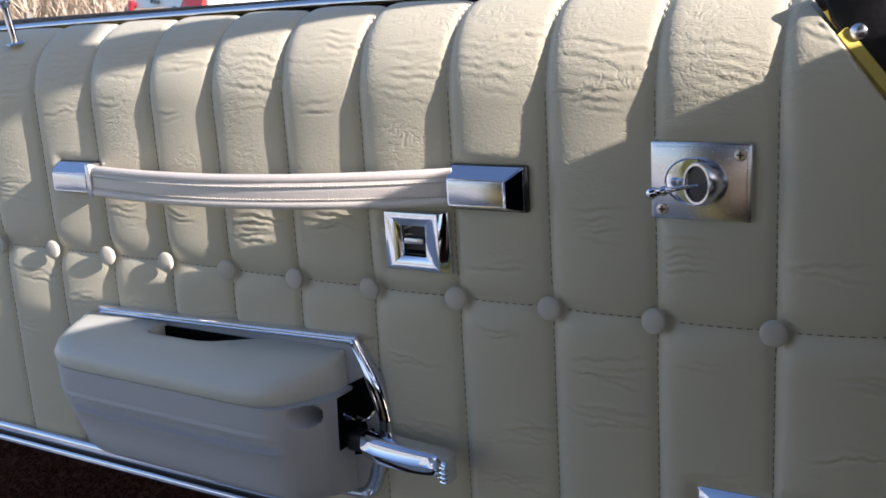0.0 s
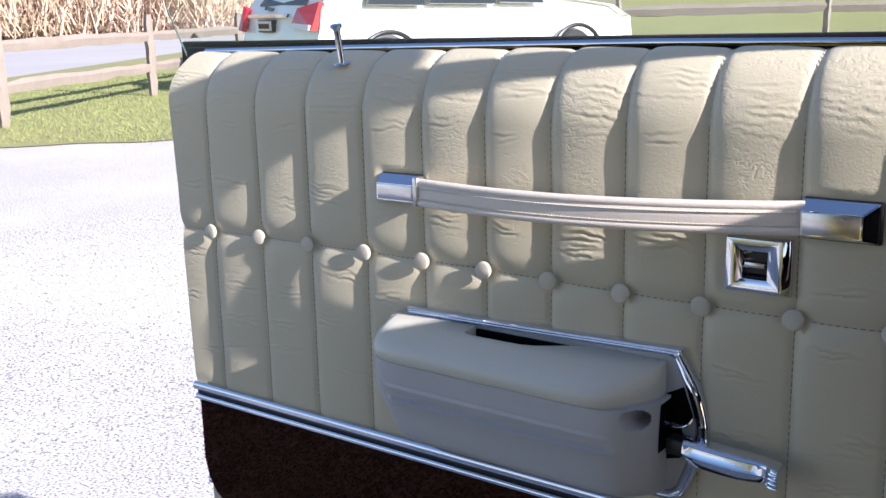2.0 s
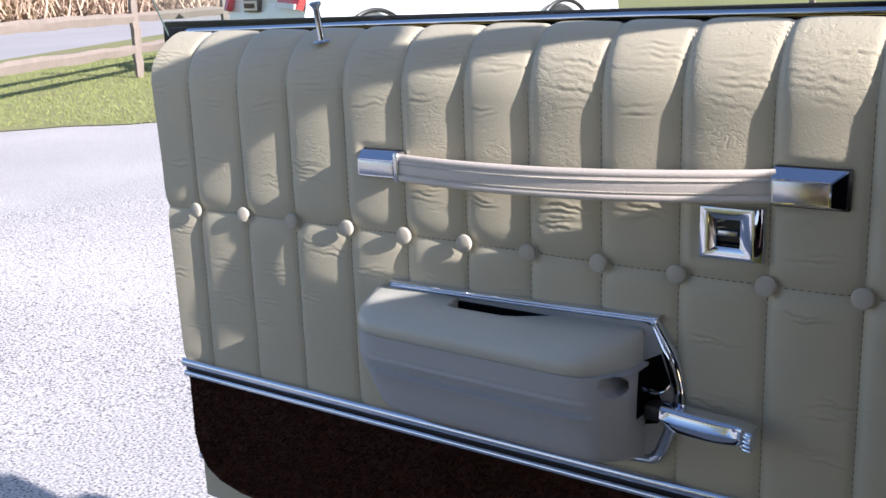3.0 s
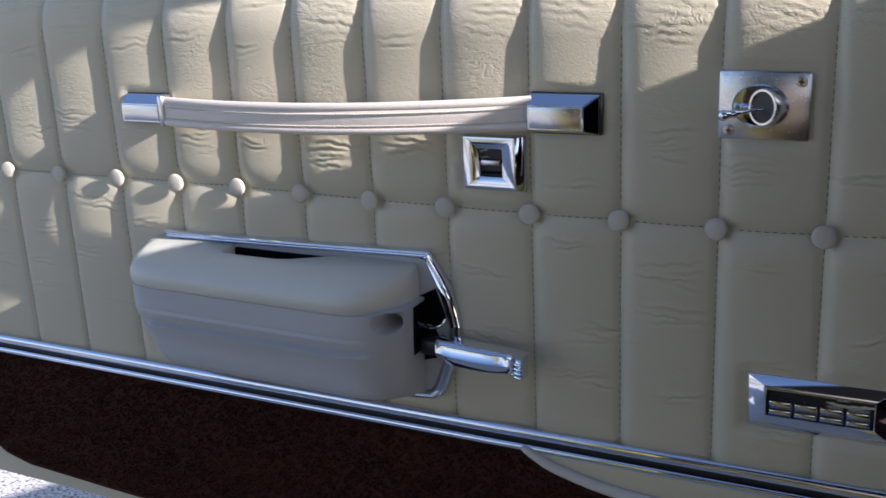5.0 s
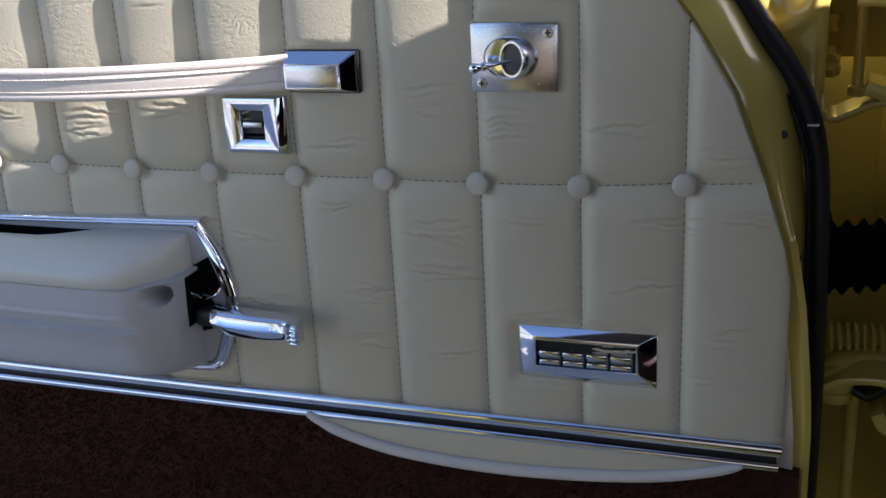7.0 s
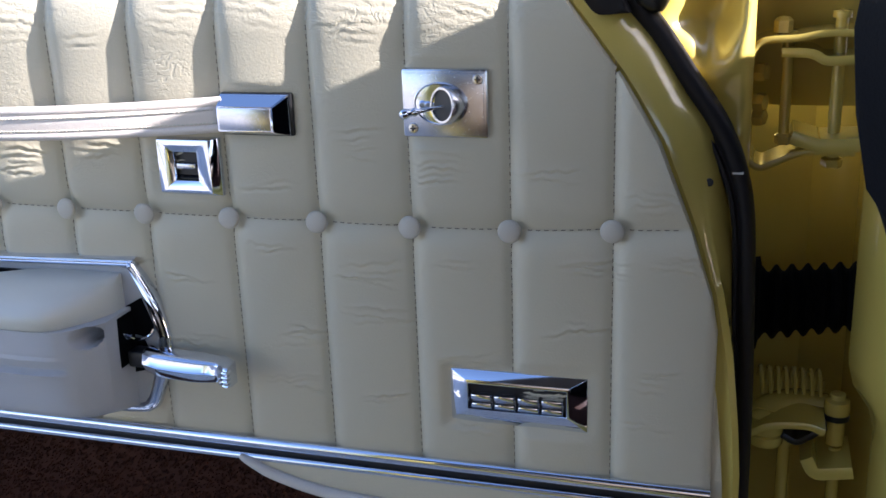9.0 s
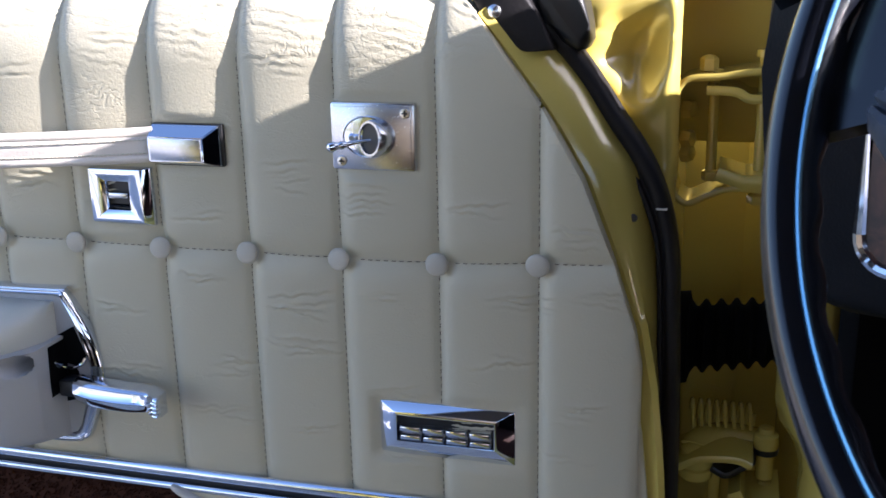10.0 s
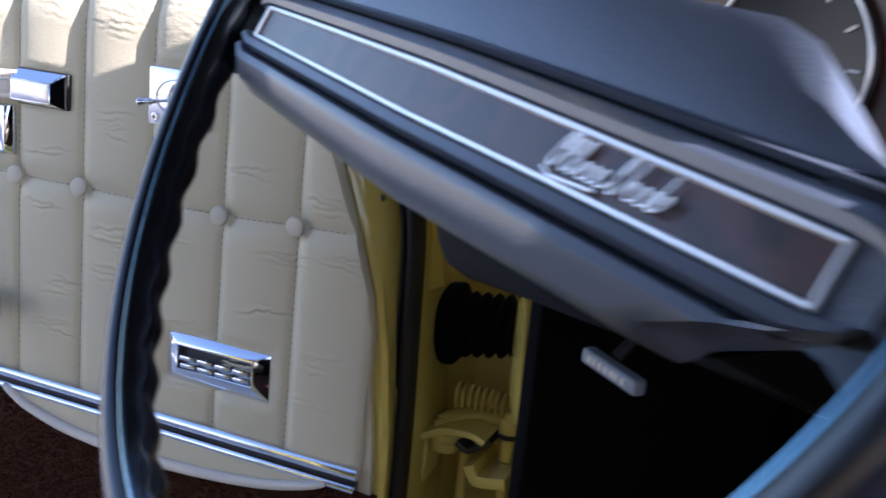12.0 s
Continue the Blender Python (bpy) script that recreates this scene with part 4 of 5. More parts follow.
# hinge pillar: deep face, rear flange with its step, sill
part("hinge_pillar", grid([[(1.326, 0.172, z), (1.338, 0.265, z), (1.40, 0.285, z), (1.445, 0.265, z), (1.455, 0.17, z), (1.475, 0.115, z), (1.492, 0.085, z)] for z in np.linspace(0.15, 0.84, 12)]), YELLOW, body, "yellow painted hinge pillar")
# plate added under the pillar to stop light bouncing up from the ground
part("pillar_bounce_block", boxed(1.32, 1.52, 0.06, 0.25, 0.24, 0.29, bevel=0.006), YELLOW, body)
part("cowl", car_block(0.26, 0.45, 0.30, 1.55, 0.70, 0.935, 0.02, 3), YELLOW, body)
rows = []
for z in np.linspace(0.16, 0.76, 31):
    k = ease(0.525, 0.575, z)
    left = Vector((1.4585, 0.093, z)).lerp(Vector((1.4330, 0.096, z)), k)
    right = Vector((1.4900, 0.020, z)).lerp(Vector((1.4660, 0.020, z)), ease(0.35, 0.70, z))
    d = (right - left).normalized()
    rows.append([left + Vector((0.012, 0.05, 0)), left + Vector((0.002, 0.012, 0)), left + d * 0.003 + Vector((0, -0.001, 0)), left.lerp(right, 0.5) + Vector((-0.002, -0.003, 0)), right - d * 0.003, right + Vector((0.006, 0.006, 0)), right + Vector((0.03, 0.06, 0))])
part("pillar_flange", grid(rows), YELLOW, body, angle=70)
part("sill", car_block(-1.7, 0.02, 0.0, 0.14, 0.16, 0.34, 0.02, 3), YELLOW, body)
part("front_wing", car_block(0.16, 1.3, -0.02, 0.09, 0.25, 0.79, 0.03, 3), YELLOW, body)
part("bonnet", car_block(0.34, 1.6, 0.30, 1.62, 0.84, 0.91, 0.03, 3), YELLOW, body)
part("bonnet_edge", car_block(0.30, 1.6, 0.085, 0.31, 0.735, 0.795, 0.02, 3), YELLOW, body)
part("windscreen_pillar", tube([car(0.05, 0.03, 0.94), car(-0.01, 0.034, 1.082), car(-0.11, 0.040, 1.242), car(-0.20, 0.055, 1.367)], 0.022, n=12, flat=0.8), YELLOW, body)
# unseen roof, built too high so that it shades the upper rear pleats
rows = []
for r, lo, hi in ((0.045, 1.343, 1.465), (0.06, 1.340, 1.500), (0.16, 1.345, 1.510), (0.78, 1.36, 1.515), (1.40, 1.345, 1.50), (1.50, 1.340, 1.48), (1.515, 1.343, 1.46)):
    rows.append([car(f, r, z) for f, z in ((-0.19, lo), (-0.12, (lo + hi) / 2), (-0.10, hi), (-1.9, hi), (-2.05, (lo + hi) / 2), (-2.0, lo))])
part("roof", grid(rows, True, True), HEADLINER, body, "dark roof with headliner, unseen and raised to shade the door")
part("rear_quarter", car_block(-3.3, -1.44, -0.01, 0.14, 0.18, 0.93, 0.04, 4), YELLOW, body, "yellow rear quarter panel")
part("sail_panel", car_block(-2.5, -1.80, 0.05, 0.12, 0.92, 1.36, 0.02, 3), YELLOW, body)
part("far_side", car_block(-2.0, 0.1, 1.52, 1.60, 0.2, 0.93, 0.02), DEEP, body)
part("rear_bulkhead", car_block(-2.2, -2.12, 0.14, 1.6, 0.2, 1.33, 0.02), HEADLINER, body)
part("cabin_floor", car_block(-2.2, 0.4, 0.14, 1.52, 0.20, 0.26), CARPET, body)
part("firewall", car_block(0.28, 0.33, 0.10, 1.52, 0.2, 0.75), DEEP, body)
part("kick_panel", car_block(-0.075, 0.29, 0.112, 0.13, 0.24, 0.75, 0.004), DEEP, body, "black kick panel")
# two dark cowl blocks, added to keep sun out of the hinge pocket
part("cowl_sun_block", car_block(-0.06, 0.140, 0.122, 0.135, 0.74, 0.935, 0.004), DEEP, body)
part("cowl_corner_sun_block", car_block(0.035, 0.16, 0.100, 0.130, 0.74, 1.07, 0.01), DEEP, body)
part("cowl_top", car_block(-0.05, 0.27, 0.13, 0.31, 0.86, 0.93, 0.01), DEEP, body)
part("pillar_top", grid([[(x, 0.176 - 0.20 * (z - 0.80) + 0.004 * noise.noise(Vector((x * 30, z * 30, 4.0))), z) for x in np.linspace(1.30, 1.47, 12)] for z in np.linspace(0.80, 0.985, 12)]), YELLOW, body)
# unseen seat, added as a warm reflector facing the door
seat = part("bench_seat", car_block(-1.55, -1.05, 0.22, 1.45, 0.30, 0.58, 0.05, 3), SEAT, None)
tagged(seat, "unseen tan front bench seat, added to bounce warm light", "car seat")
part("seat_back", car_block(-1.72, -1.52, 0.22, 1.45, 0.42, 1.02, 0.06, 3), SEAT, seat)

# unseen sheet added over the hinge pocket to keep sky light out
part("pocket_sky_block", prism([(1.300, 0.985), (1.49, 0.985), (1.49, 0.991), (1.300, 0.991)], 0.095, 0.165), YELLOW, body)

# instrument panel
dash = part("dashboard", join(car_block(-0.145, -0.03, 0.118, 1.50, 0.745, 1.00, 0.03, 3), car_block(0.0, 0.25, 0.29, 1.50, 0.745, 1.04, 0.03, 3)), DASH, None)
tagged(dash, "black padded dashboard with burl veneer and bright trim", "dashboard")
# extra blocks and heights are set so their shadow edge crosses the pleats
part("dash_top", join(car_block(-0.235, -0.03, 0.165, 1.50, 1.003, 1.078, 0.02, 4), join(car_block(-0.235, -0.055, 0.088, 0.21, 0.955, 1.002, 0.015, 3), join(car_block(-0.20, 0.03, 0.52, 1.48, 1.045, 1.130, 0.02, 3), car_block(-0.235, -0.112, 0.125, 0.54, 1.045, 1.090, 0.015, 3)))), DASH, dash, "black padded dash top, stepped to shape the sun on the door")
POD = [(0.110, 0.950), (0.111, 0.90), (0.117, 0.845), (0.129, 0.795), (0.142, 0.762), (0.155, 0.750), (0.185, 0.746), (0.31, 0.758), (0.62, 0.765), (0.62, 1.010), (0.20, 1.010), (0.195, 0.955)]
bm = prism(POD, -0.206, -0.10, 0.012, 3)
for v in bm.verts:
    v.co = car(v.co.y, v.co.x, v.co.z)
part("cluster_pod", bm, DASH, dash, "black instrument pod", angle=55)


def rounded(r0, r1, z0, z1, rad, f):
    out = []
    for cr, cz, a0 in ((r1 - rad, z1 - rad, 0), (r0 + rad, z1 - rad, 90), (r0 + rad, z0 + rad, 180), (r1 - rad, z0 + rad, 270)):
        for i in range(7):
            a = radians(a0 + 15 * i)
            out.append(car(f, cr + rad * math.cos(a), cz + rad * math.sin(a)))
    return out


part("pod_trim", tube(rounded(0.190, 0.56, 0.782, 0.996, 0.022, -0.2085), 0.0042, n=8, closed=True), CHROME, dash, "bright trim round the instruments")
bm = bmesh.new()
bm.faces.new([bm.verts.new(p) for p in rounded(0.193, 0.557, 0.785, 0.993, 0.02, -0.2080)])
part("veneer_panel", bm, WOOD, dash, "burl veneer instrument panel")
part("switch_frame", tube(rounded(0.262, 0.34, 0.792, 0.828, 0.003, -0.2105), 0.0016, n=6, closed=True), CHROME, dash)
bm = bmesh.new()
bm.faces.new([bm.verts.new(p) for p in rounded(0.263, 0.339, 0.793, 0.827, 0.003, -0.2092)])
part("switch_face", bm, BLACK, dash)
for r, z, size in ((0.331, 0.9840, 0.56), (0.452, 0.940, 0.95)):
    at_gauge = facing(car(-0.2085, r, z), -FWD) @ Matrix.Diagonal((size, size, 1, 1))
    gauge = part("gauge", lathe([(0.052, 0.0), (0.055, 0.003), (0.052, 0.005), (0.048, 0.003), (0.0, 0.002)], 40, at_gauge), BLACK, dash, "round dark gauge with bright ring")
    part("gauge_ring", tube([at_gauge @ Vector((0.052 * math.cos(i * math.pi / 24), 0.052 * math.sin(i * math.pi / 24), 0.005)) for i in range(48)], 0.0012, n=6, closed=True, up=tuple(FWD)), SILVER, gauge)
    bm = bmesh.new()
    for i in range(9):
        a = radians(210 - 30 * i)
        join(bm, boxed(0.038, 0.045, -0.0009, 0.0009, 0.0030, 0.0036), Matrix.Rotation(a, 4, "Z"))
    bmesh.ops.transform(bm, matrix=at_gauge, verts=bm.verts)
    part("dial_marks", bm, LAMPCLEAR, gauge)
    bm = boxed(-0.006, 0.036, -0.0009, 0.0009, 0.0036, 0.0042)
    bmesh.ops.transform(bm, matrix=at_gauge @ Matrix.Rotation(radians(250), 4, "Z"), verts=bm.verts)
    part("needle", bm, LAMPRED, gauge, "red needle")

# brake release handle below the dashboard
HA, HB = Vector((1.556, -0.106, 0.700)), Vector((1.612, -0.150, 0.696))
ax = (HB - HA).normalized()
m = Matrix.Translation((HA + HB) / 2) @ Matrix((ax, ax.cross(Vector((0, 0, 1))).cross(ax) * 0 + Vector((0, 0, 1)).cross(ax).normalized(), Vector((0, 0, 1)))).transposed().to_4x4()
bm = boxed(-0.033, 0.033, -0.006, 0.006, -0.0062, 0.0062, bevel=0.0028, seg=3)
bmesh.ops.transform(bm, matrix=m, verts=bm.verts)
handle = part("brake_release", bm, LABELGREY, None)
tagged(handle, "grey brake release handle under the dashboard with worn lettering", "handle")
bm = bmesh.new()
for i, w in enumerate((0.006, 0.004, 0.005, 0.006, 0.007, 0.004, 0.006)):
    box(bm, -0.024 + i * 0.0068, -0.024 + i * 0.0068 + w * 0.75, -0.0068, -0.0058, -0.0024, 0.0028)
bmesh.ops.transform(bm, matrix=m, verts=bm.verts)
part("lettering", bm, PIPING, handle)
part("stem", tube([(1.585, -0.125, 0.708), (1.603, -0.110, 0.735), (1.62, -0.08, 0.76)], 0.005, n=8), BLACK, handle)

# upper hinge
hinge = part("door_hinge", boxed(1.330, 1.337, 0.118, 0.142, 0.768, 0.866, bevel=0.002), YELLOW, None)
tagged(hinge, "yellow painted steel upper door hinge with two pins", "hinge")


def strap_plate(points, depth, thick):
    """A bent steel plate seen edge on: (x, z) bends, made deep in y."""
    y0, y1 = depth
    line = spline([(x, z, 0) for x, z in points], 4 * (len(points) - 1))
    rows = []
    for i, p in enumerate(line):
        d = (line[min(i + 1, len(line) - 1)] - line[max(i - 1, 0)]).normalized()
        nx, nz = -d.y * thick / 2, d.x * thick / 2
        rows.append([(p.x - nx, y0 + 0.001, p.y - nz), (p.x - nx * 0.5, y0, p.y - nz * 0.5), (p.x + nx * 0.5, y0, p.y + nz * 0.5), (p.x + nx, y0 + 0.001, p.y + nz), (p.x + nx, y1, p.y + nz), (p.x - nx, y1, p.y - nz)])
    return grid(rows, True, True)


part("leaf", strap_plate([(1.3335, 0.850), (1.337, 0.861), (1.347, 0.868), (1.372, 0.870), (1.395, 0.874), (1.425, 0.874)], (0.100, 0.150), 0.006), YELLOW, hinge)
part("leaf", strap_plate([(1.333, 0.775), (1.338, 0.763), (1.348, 0.757), (1.362, 0.763), (1.385, 0.772), (1.425, 0.772)], (0.100, 0.150), 0.006), YELLOW, hinge)
part("leaf", strap_plate([(1.36, 0.858), (1.385, 0.857), (1.398, 0.851), (1.43, 0.853)], (0.100, 0.150), 0.008), YELLOW, hinge)
part("leaf", strap_plate([(1.372, 0.786), (1.392, 0.780), (1.400, 0.779), (1.435, 0.781)], (0.095, 0.150), 0.012), YELLOW, hinge)
for x, z0, z1, r in ((1.366, 0.780, 0.868, 0.0048), (1.408, 0.760, 0.885, 0.0055)):
    pin = part("hinge_pin", lathe([(r, z0), (r, z1), (r * 1.5, z1), (r * 1.5, z1 + 0.006), (0, z1 + 0.007)], 14, Matrix.Translation((x, 0.125, 0))), YELLOW, hinge)
    part("pin_head", lathe([(r * 1.4, z0 - 0.006), (r * 1.7, z0 - 0.004), (r * 1.7, z0 + 0.002), (r, z0 + 0.004)], 6, Matrix.Translation((x, 0.125, 0))), YELLOW, pin)
for z in (0.838, 0.811, 0.797):
    part("bolt", lathe([(0.0085, 0.0), (0.0085, 0.007), (0.007, 0.009), (0.0, 0.0095)], 6, facing((1.341, 0.128 + 0.004 * (z < 0.8), z), (1, -0.5, 0))), YELLOW, hinge)
part("bolt", lathe([(0.008, 0.0), (0.008, 0.010), (0.005, 0.013), (0.0, 0.014)], 6, Matrix.Translation((1.3605, 0.122, 0.873))), YELLOW, hinge)

# cable boot
boot_rows = []
for i in range(61):
    u = i / 60
    r = 0.0300 + 0.0032 * math.cos(u * 2 * math.pi * 8) - 0.004 * u
    if u < 0.12:
        r = 0.040
    p = Vector((1.340, 0.150, 0.610)).lerp(Vector((1.452, 0.135, 0.632)), u)
    boot_rows.append([p + Vector((0, math.cos(a) * r, math.sin(a) * r * 1.15)) for a in [2 * math.pi * j / 18 for j in range(18)]])
boot = part("cable_boot", grid(boot_rows, True, True), DEEP, None)
tagged(boot, "black pleated rubber cable boot between door and pillar", "rubber boot")

part("boot_flange", lathe([(0.030, -0.004), (0.044, -0.004), (0.045, 0.0), (0.042, 0.005), (0.030, 0.006)], 24, facing((1.343, 0.150, 0.610), (1, -0.12, 0.15))), DEEP, boot)

# lower hinge with its check spring
low = part("door_hinge", strap_plate([(1.340, 0.497), (1.356, 0.506), (1.372, 0.514), (1.402, 0.517), (1.418, 0.512)], (0.085, 0.150), 0.007), YELLOW, None)
tagged(low, "yellow painted lower door hinge with coil spring and bolt", "hinge")
coil = [Vector((1.358 + 0.062 * i / 160, 0.155 + 0.014 * math.cos(i * 2 * math.pi / 20), 0.528 + 0.0155 * math.sin(i * 2 * math.pi / 20))) for i in range(161)]
part("spring", tube(coil, 0.0021, n=6, up=(0.3, 1, 0)), YELLOW, low, "painted coil spring")
part("bolt", lathe([(0.0085, 0.482), (0.0085, 0.512), (0.0115, 0.513), (0.0125, 0.520), (0.0115, 0.527), (0.0075, 0.529), (0.0070, 0.534), (0.0, 0.535)], 16, Matrix.Translation((1.431, 0.128, 0))), YELLOW, low)
part("knuckle", lathe([(0.0150, 0.484), (0.0165, 0.486), (0.0165, 0.494), (0.0140, 0.4955), (0.0165, 0.497), (0.0165, 0.505), (0.0140, 0.5065), (0.0155, 0.508), (0.0150, 0.513), (0.0080, 0.517), (0.0, 0.518)], 20, Matrix.Translation((1.3670, 0.112, 0))), YELLOW, low)
part("arm", tube(spline([(1.366, 0.112, 0.5155), (1.374, 0.130, 0.5190), (1.395, 0.144, 0.5205), (1.422, 0.140, 0.5195)], 14), 0.0034, n=12, flat=4.6), YELLOW, low)
part("bolt_collar", lathe([(0.0118, 0.508), (0.0122, 0.510), (0.0118, 0.514)], 16, Matrix.Translation((1.431, 0.128, 0))), BLACK, low)
part("leaf", strap_plate([(1.404, 0.484), (1.412, 0.470), (1.425, 0.470), (1.446, 0.474)], (0.085, 0.150), 0.012), YELLOW, low)
part("leaf", prism([(1.340, 0.505), (1.350, 0.500), (1.352, 0.470), (1.346, 0.40), (1.336, 0.38), (1.334, 0.48)], 0.095, 0.135, 0.004), YELLOW, low)
for x, z0, z1 in ((1.385, 0.36, 0.515), (1.432, 0.33, 0.48)):
    part("hinge_pin", lathe([(0.006, z0), (0.006, z1)], 12, Matrix.Translation((x, 0.125, 0))), YELLOW, low)
part("latch_tongue", strap_plate([(1.382, 0.498), (1.395, 0.492), (1.408, 0.500), (1.420, 0.510)], (0.10, 0.14), 0.006), BLACK, low)

# ---- steering wheel ----
MID = Vector((1.5913, -0.5299, 0.9220))
ACROSS = Vector((0.7778, -0.6249, -0.0674)).normalized()
FACE = Vector((-0.5440, -0.7230, 0.4258))
FACE = (FACE - FACE.dot(ACROSS) * ACROSS).normalized()
UPW = FACE.cross(ACROSS)


def on_wheel(b, u, n):
    return MID + ACROSS * b + UPW * u + FACE * n


wheel = thing("steering_wheel", "black two-spoke steering wheel with burl veneer insert and bright edging", "steering wheel")
wheel.location = MID
RIMR, RIMB, RIMU, RIMN = 0.2224, -0.0042, 0.0305, 0.0027
rim_rows = []
for i in range(240):
    a = 2 * math.pi * i / 240
    out = Vector((math.cos(a), math.sin(a)))
    c = Vector((out.x * RIMR + RIMB, out.y * RIMR + RIMU))
    lower = ease(0.10, -0.15, out.y) if out.y < 0.10 else 0
    wave = 0.0012 * (1 if out.y < 0.22 and abs(out.x) > 0.1 else 0.0) * math.cos(a * 46)
    row = []
    for j in range(18):
        t = 2 * math.pi * j / 18
        inn = 1.5 * max(0, -math.cos(t) * 0.58 - math.sin(t) * 0.81 - 0.28)
        rr = 0.0106 + wave * inn - 0.0012 * max(0, math.cos(2 * t + 1.2))
        k = math.cos(t) * rr
        row.append(on_wheel(c.x + out.x * k, c.y + out.y * k, RIMN + math.sin(t) * rr * 1.15))
    rim_rows.append(row)
rim_rows.append(rim_rows[0])
bm = grid(rim_rows, True)
bmesh.ops.remove_doubles(bm, verts=bm.verts, dist=1e-6)


def on(ob, parent):
    """Keeps ob where it stands while it joins its parent."""
    ob.parent = parent
    ob.matrix_parent_inverse = parent.matrix_basis.inverted()
    return ob


def wheel_part(name, bm, mat, label="", parent=None, angle=40):
    bmesh.ops.translate(bm, verts=bm.verts, vec=-MID)
    return part(name, bm, mat, parent or wheel, label, angle)


rim = wheel_part("rim", bm, WHEEL, "black rim with moulded finger grips", angle=60)
inlay = []
for i in range(241):
    a = 2 * math.pi * i / 240
    rr = RIMR - 0.0076
    inlay.append(on_wheel(math.cos(a) * rr + RIMB, math.sin(a) * rr + RIMU, RIMN + 0.0078))
wheel_part("rim_inlay", tube(inlay[:-1], 0.0011, n=6, closed=True, up=tuple(FACE)), RIMEDGE, "", rim)

# spoke pad: stepped section lofted across
def pad_section(b):
    k = abs(b) / 0.195
    crown = 0.034 * (1 - ease(0.62, 0.97, k)) + 0.022
    hh = 0.0086 - 0.0016 * k
    lo = 0.037 - 0.004 * k
    n0 = 0.004 * (1 - k * k)
    end = 1 - ease(0.93, 1.0, k) * 0.25
    prof = [(crown - 0.018, -0.036), (crown - 0.004, -0.024), (crown - 0.001, -0.012), (crown * 0.6 + 0.01, -0.0065), (hh + 0.016, -0.006), (hh + 0.0135, -0.001), (hh + 0.0115, -0.006), (hh + 0.0095, 0.0), (hh + 0.0055, 0.003), (hh + 0.0025, 0.002), (hh + 0.0015, -0.0015),
            (-hh - 0.0015, -0.0015), (-hh - 0.0025, 0.003), (-hh - 0.006, 0.004), (-hh - 0.0085, -0.003), (-hh - 0.0105, 0.003), (-hh - 0.014, 0.004), (-lo + 0.004, -0.002), (-lo, -0.012), (-lo, -0.032)]
    return [on_wheel(b * (1 - (0.30 * ease(0.010, 0.036, -u) if b > 0 else 0)), u * end, n * 1.0 + n0) for u, n in prof]


pad = wheel_part("pad", grid([pad_section(b) for b in [-0.193, -0.191, -0.187] + list(np.linspace(-0.181, 0.181, 25)) + [0.187, 0.191, 0.193]], True, True), PADBLUE, "black padded spoke shroud with sky sheen in its colour", angle=50)


def insert_line(grow, n):
    out = []
    for s in (1, -1):
        for b in np.linspace(-0.181, 0.181, 25)[::s]:
            k = abs(b) / 0.195
            out.append(on_wheel(b, s * (0.0086 - 0.0016 * k + grow), n + 0.004 * (1 - k * k)))
    return out


line = insert_line(0, 0.0)
bm = bmesh.new()
vs = [bm.verts.new(p) for p in line]
for i in range(24):
    bm.faces.new((vs[i], vs[i + 1], vs[48 - i], vs[49 - i]))
wheel_part("veneer_insert", bm, WOOD, "dark burl veneer insert", pad)
wheel_part("bright_edge", tube(insert_line(0.0004, 0.0006), 0.0012, n=6, closed=True, up=tuple(FACE)), SILVER, "thin silver edging", pad)
for up_side in (1, -1):
    bm = bmesh.new()
    for i in range(118):
        b = -0.177 + 0.003 * i
        k = abs(b) / 0.195
        hh = 0.0086 - 0.0016 * k
        u, n = (hh + 0.0115, -0.0052) if up_side > 0 else (-hh - 0.0085, -0.0022)
        join(bm, tube([on_wheel(b, u, n + 0.004 * (1 - k * k)), on_wheel(b + 0.0019, u, n + 0.004 * (1 - k * k))], 0.0007, n=5, up=tuple(FACE)))
    tagged(wheel_part("pad_stitching", bm, DEEP, "", pad), kind="stuff")
# badge: plain slanted silver scribble with two tall loops
bm = bmesh.new()


def scribble(b0, b1, low, high, turns, n):
    """A slanted looping stroke along the insert."""
    pts = []
    for i in range(n + 1):
        k = i / n
        a = 2 * math.pi * turns * k
        u = (high + low) / 2 + (high - low) / 2 * math.sin(a)
        pts.append(on_wheel(b0 + (b1 - b0) * k + 0.0016 * math.cos(a) + 0.55 * u, u, 0.0046))
    return tube(pts, 0.00048, n=6, up=tuple(FACE))


join(bm, scribble(0.0850, 0.0890, -0.0042, 0.0072, 1.5, 30))
join(bm, scribble(0.0905, 0.0980, -0.0042, 0.0062, 2.0, 36))
join(bm, scribble(0.0990, 0.1110, -0.0042, 0.0008, 3.0, 48))
join(bm, scribble(0.1125, 0.1175, -0.0046, 0.0074, 1.2, 30))
join(bm, scribble(0.1195, 0.1345, -0.0042, 0.0010, 3.5, 56))
join(bm, tube([on_wheel(0.1285, -0.0038, 0.0046), on_wheel(0.1335, 0.0062, 0.0046)], 0.0005, n=6, up=tuple(FACE)))
join(bm, tube([on_wheel(0.0830, -0.0050, 0.0045), on_wheel(0.0870, -0.0068, 0.0046), on_wheel(0.0960, -0.0064, 0.0046), on_wheel(0.1070, -0.0058, 0.0046)], 0.0007, n=6, up=tuple(FACE)))
wheel_part("badge", bm, SILVER, "slanted silver badge strokes", pad)
for s in (-1, 1):
    wheel_part("spoke", grid([[on_wheel(s * b, 0.004 + u * w, n) for u, n in ((0.016, -0.012), (0.016, -0.002), (-0.016, -0.002), (-0.016, -0.012))] for b, w in ((0.165, 1.1), (0.188, 1.25), (0.203, 1.7), (0.216, 2.1))], True, True), WHEEL, "", rim)
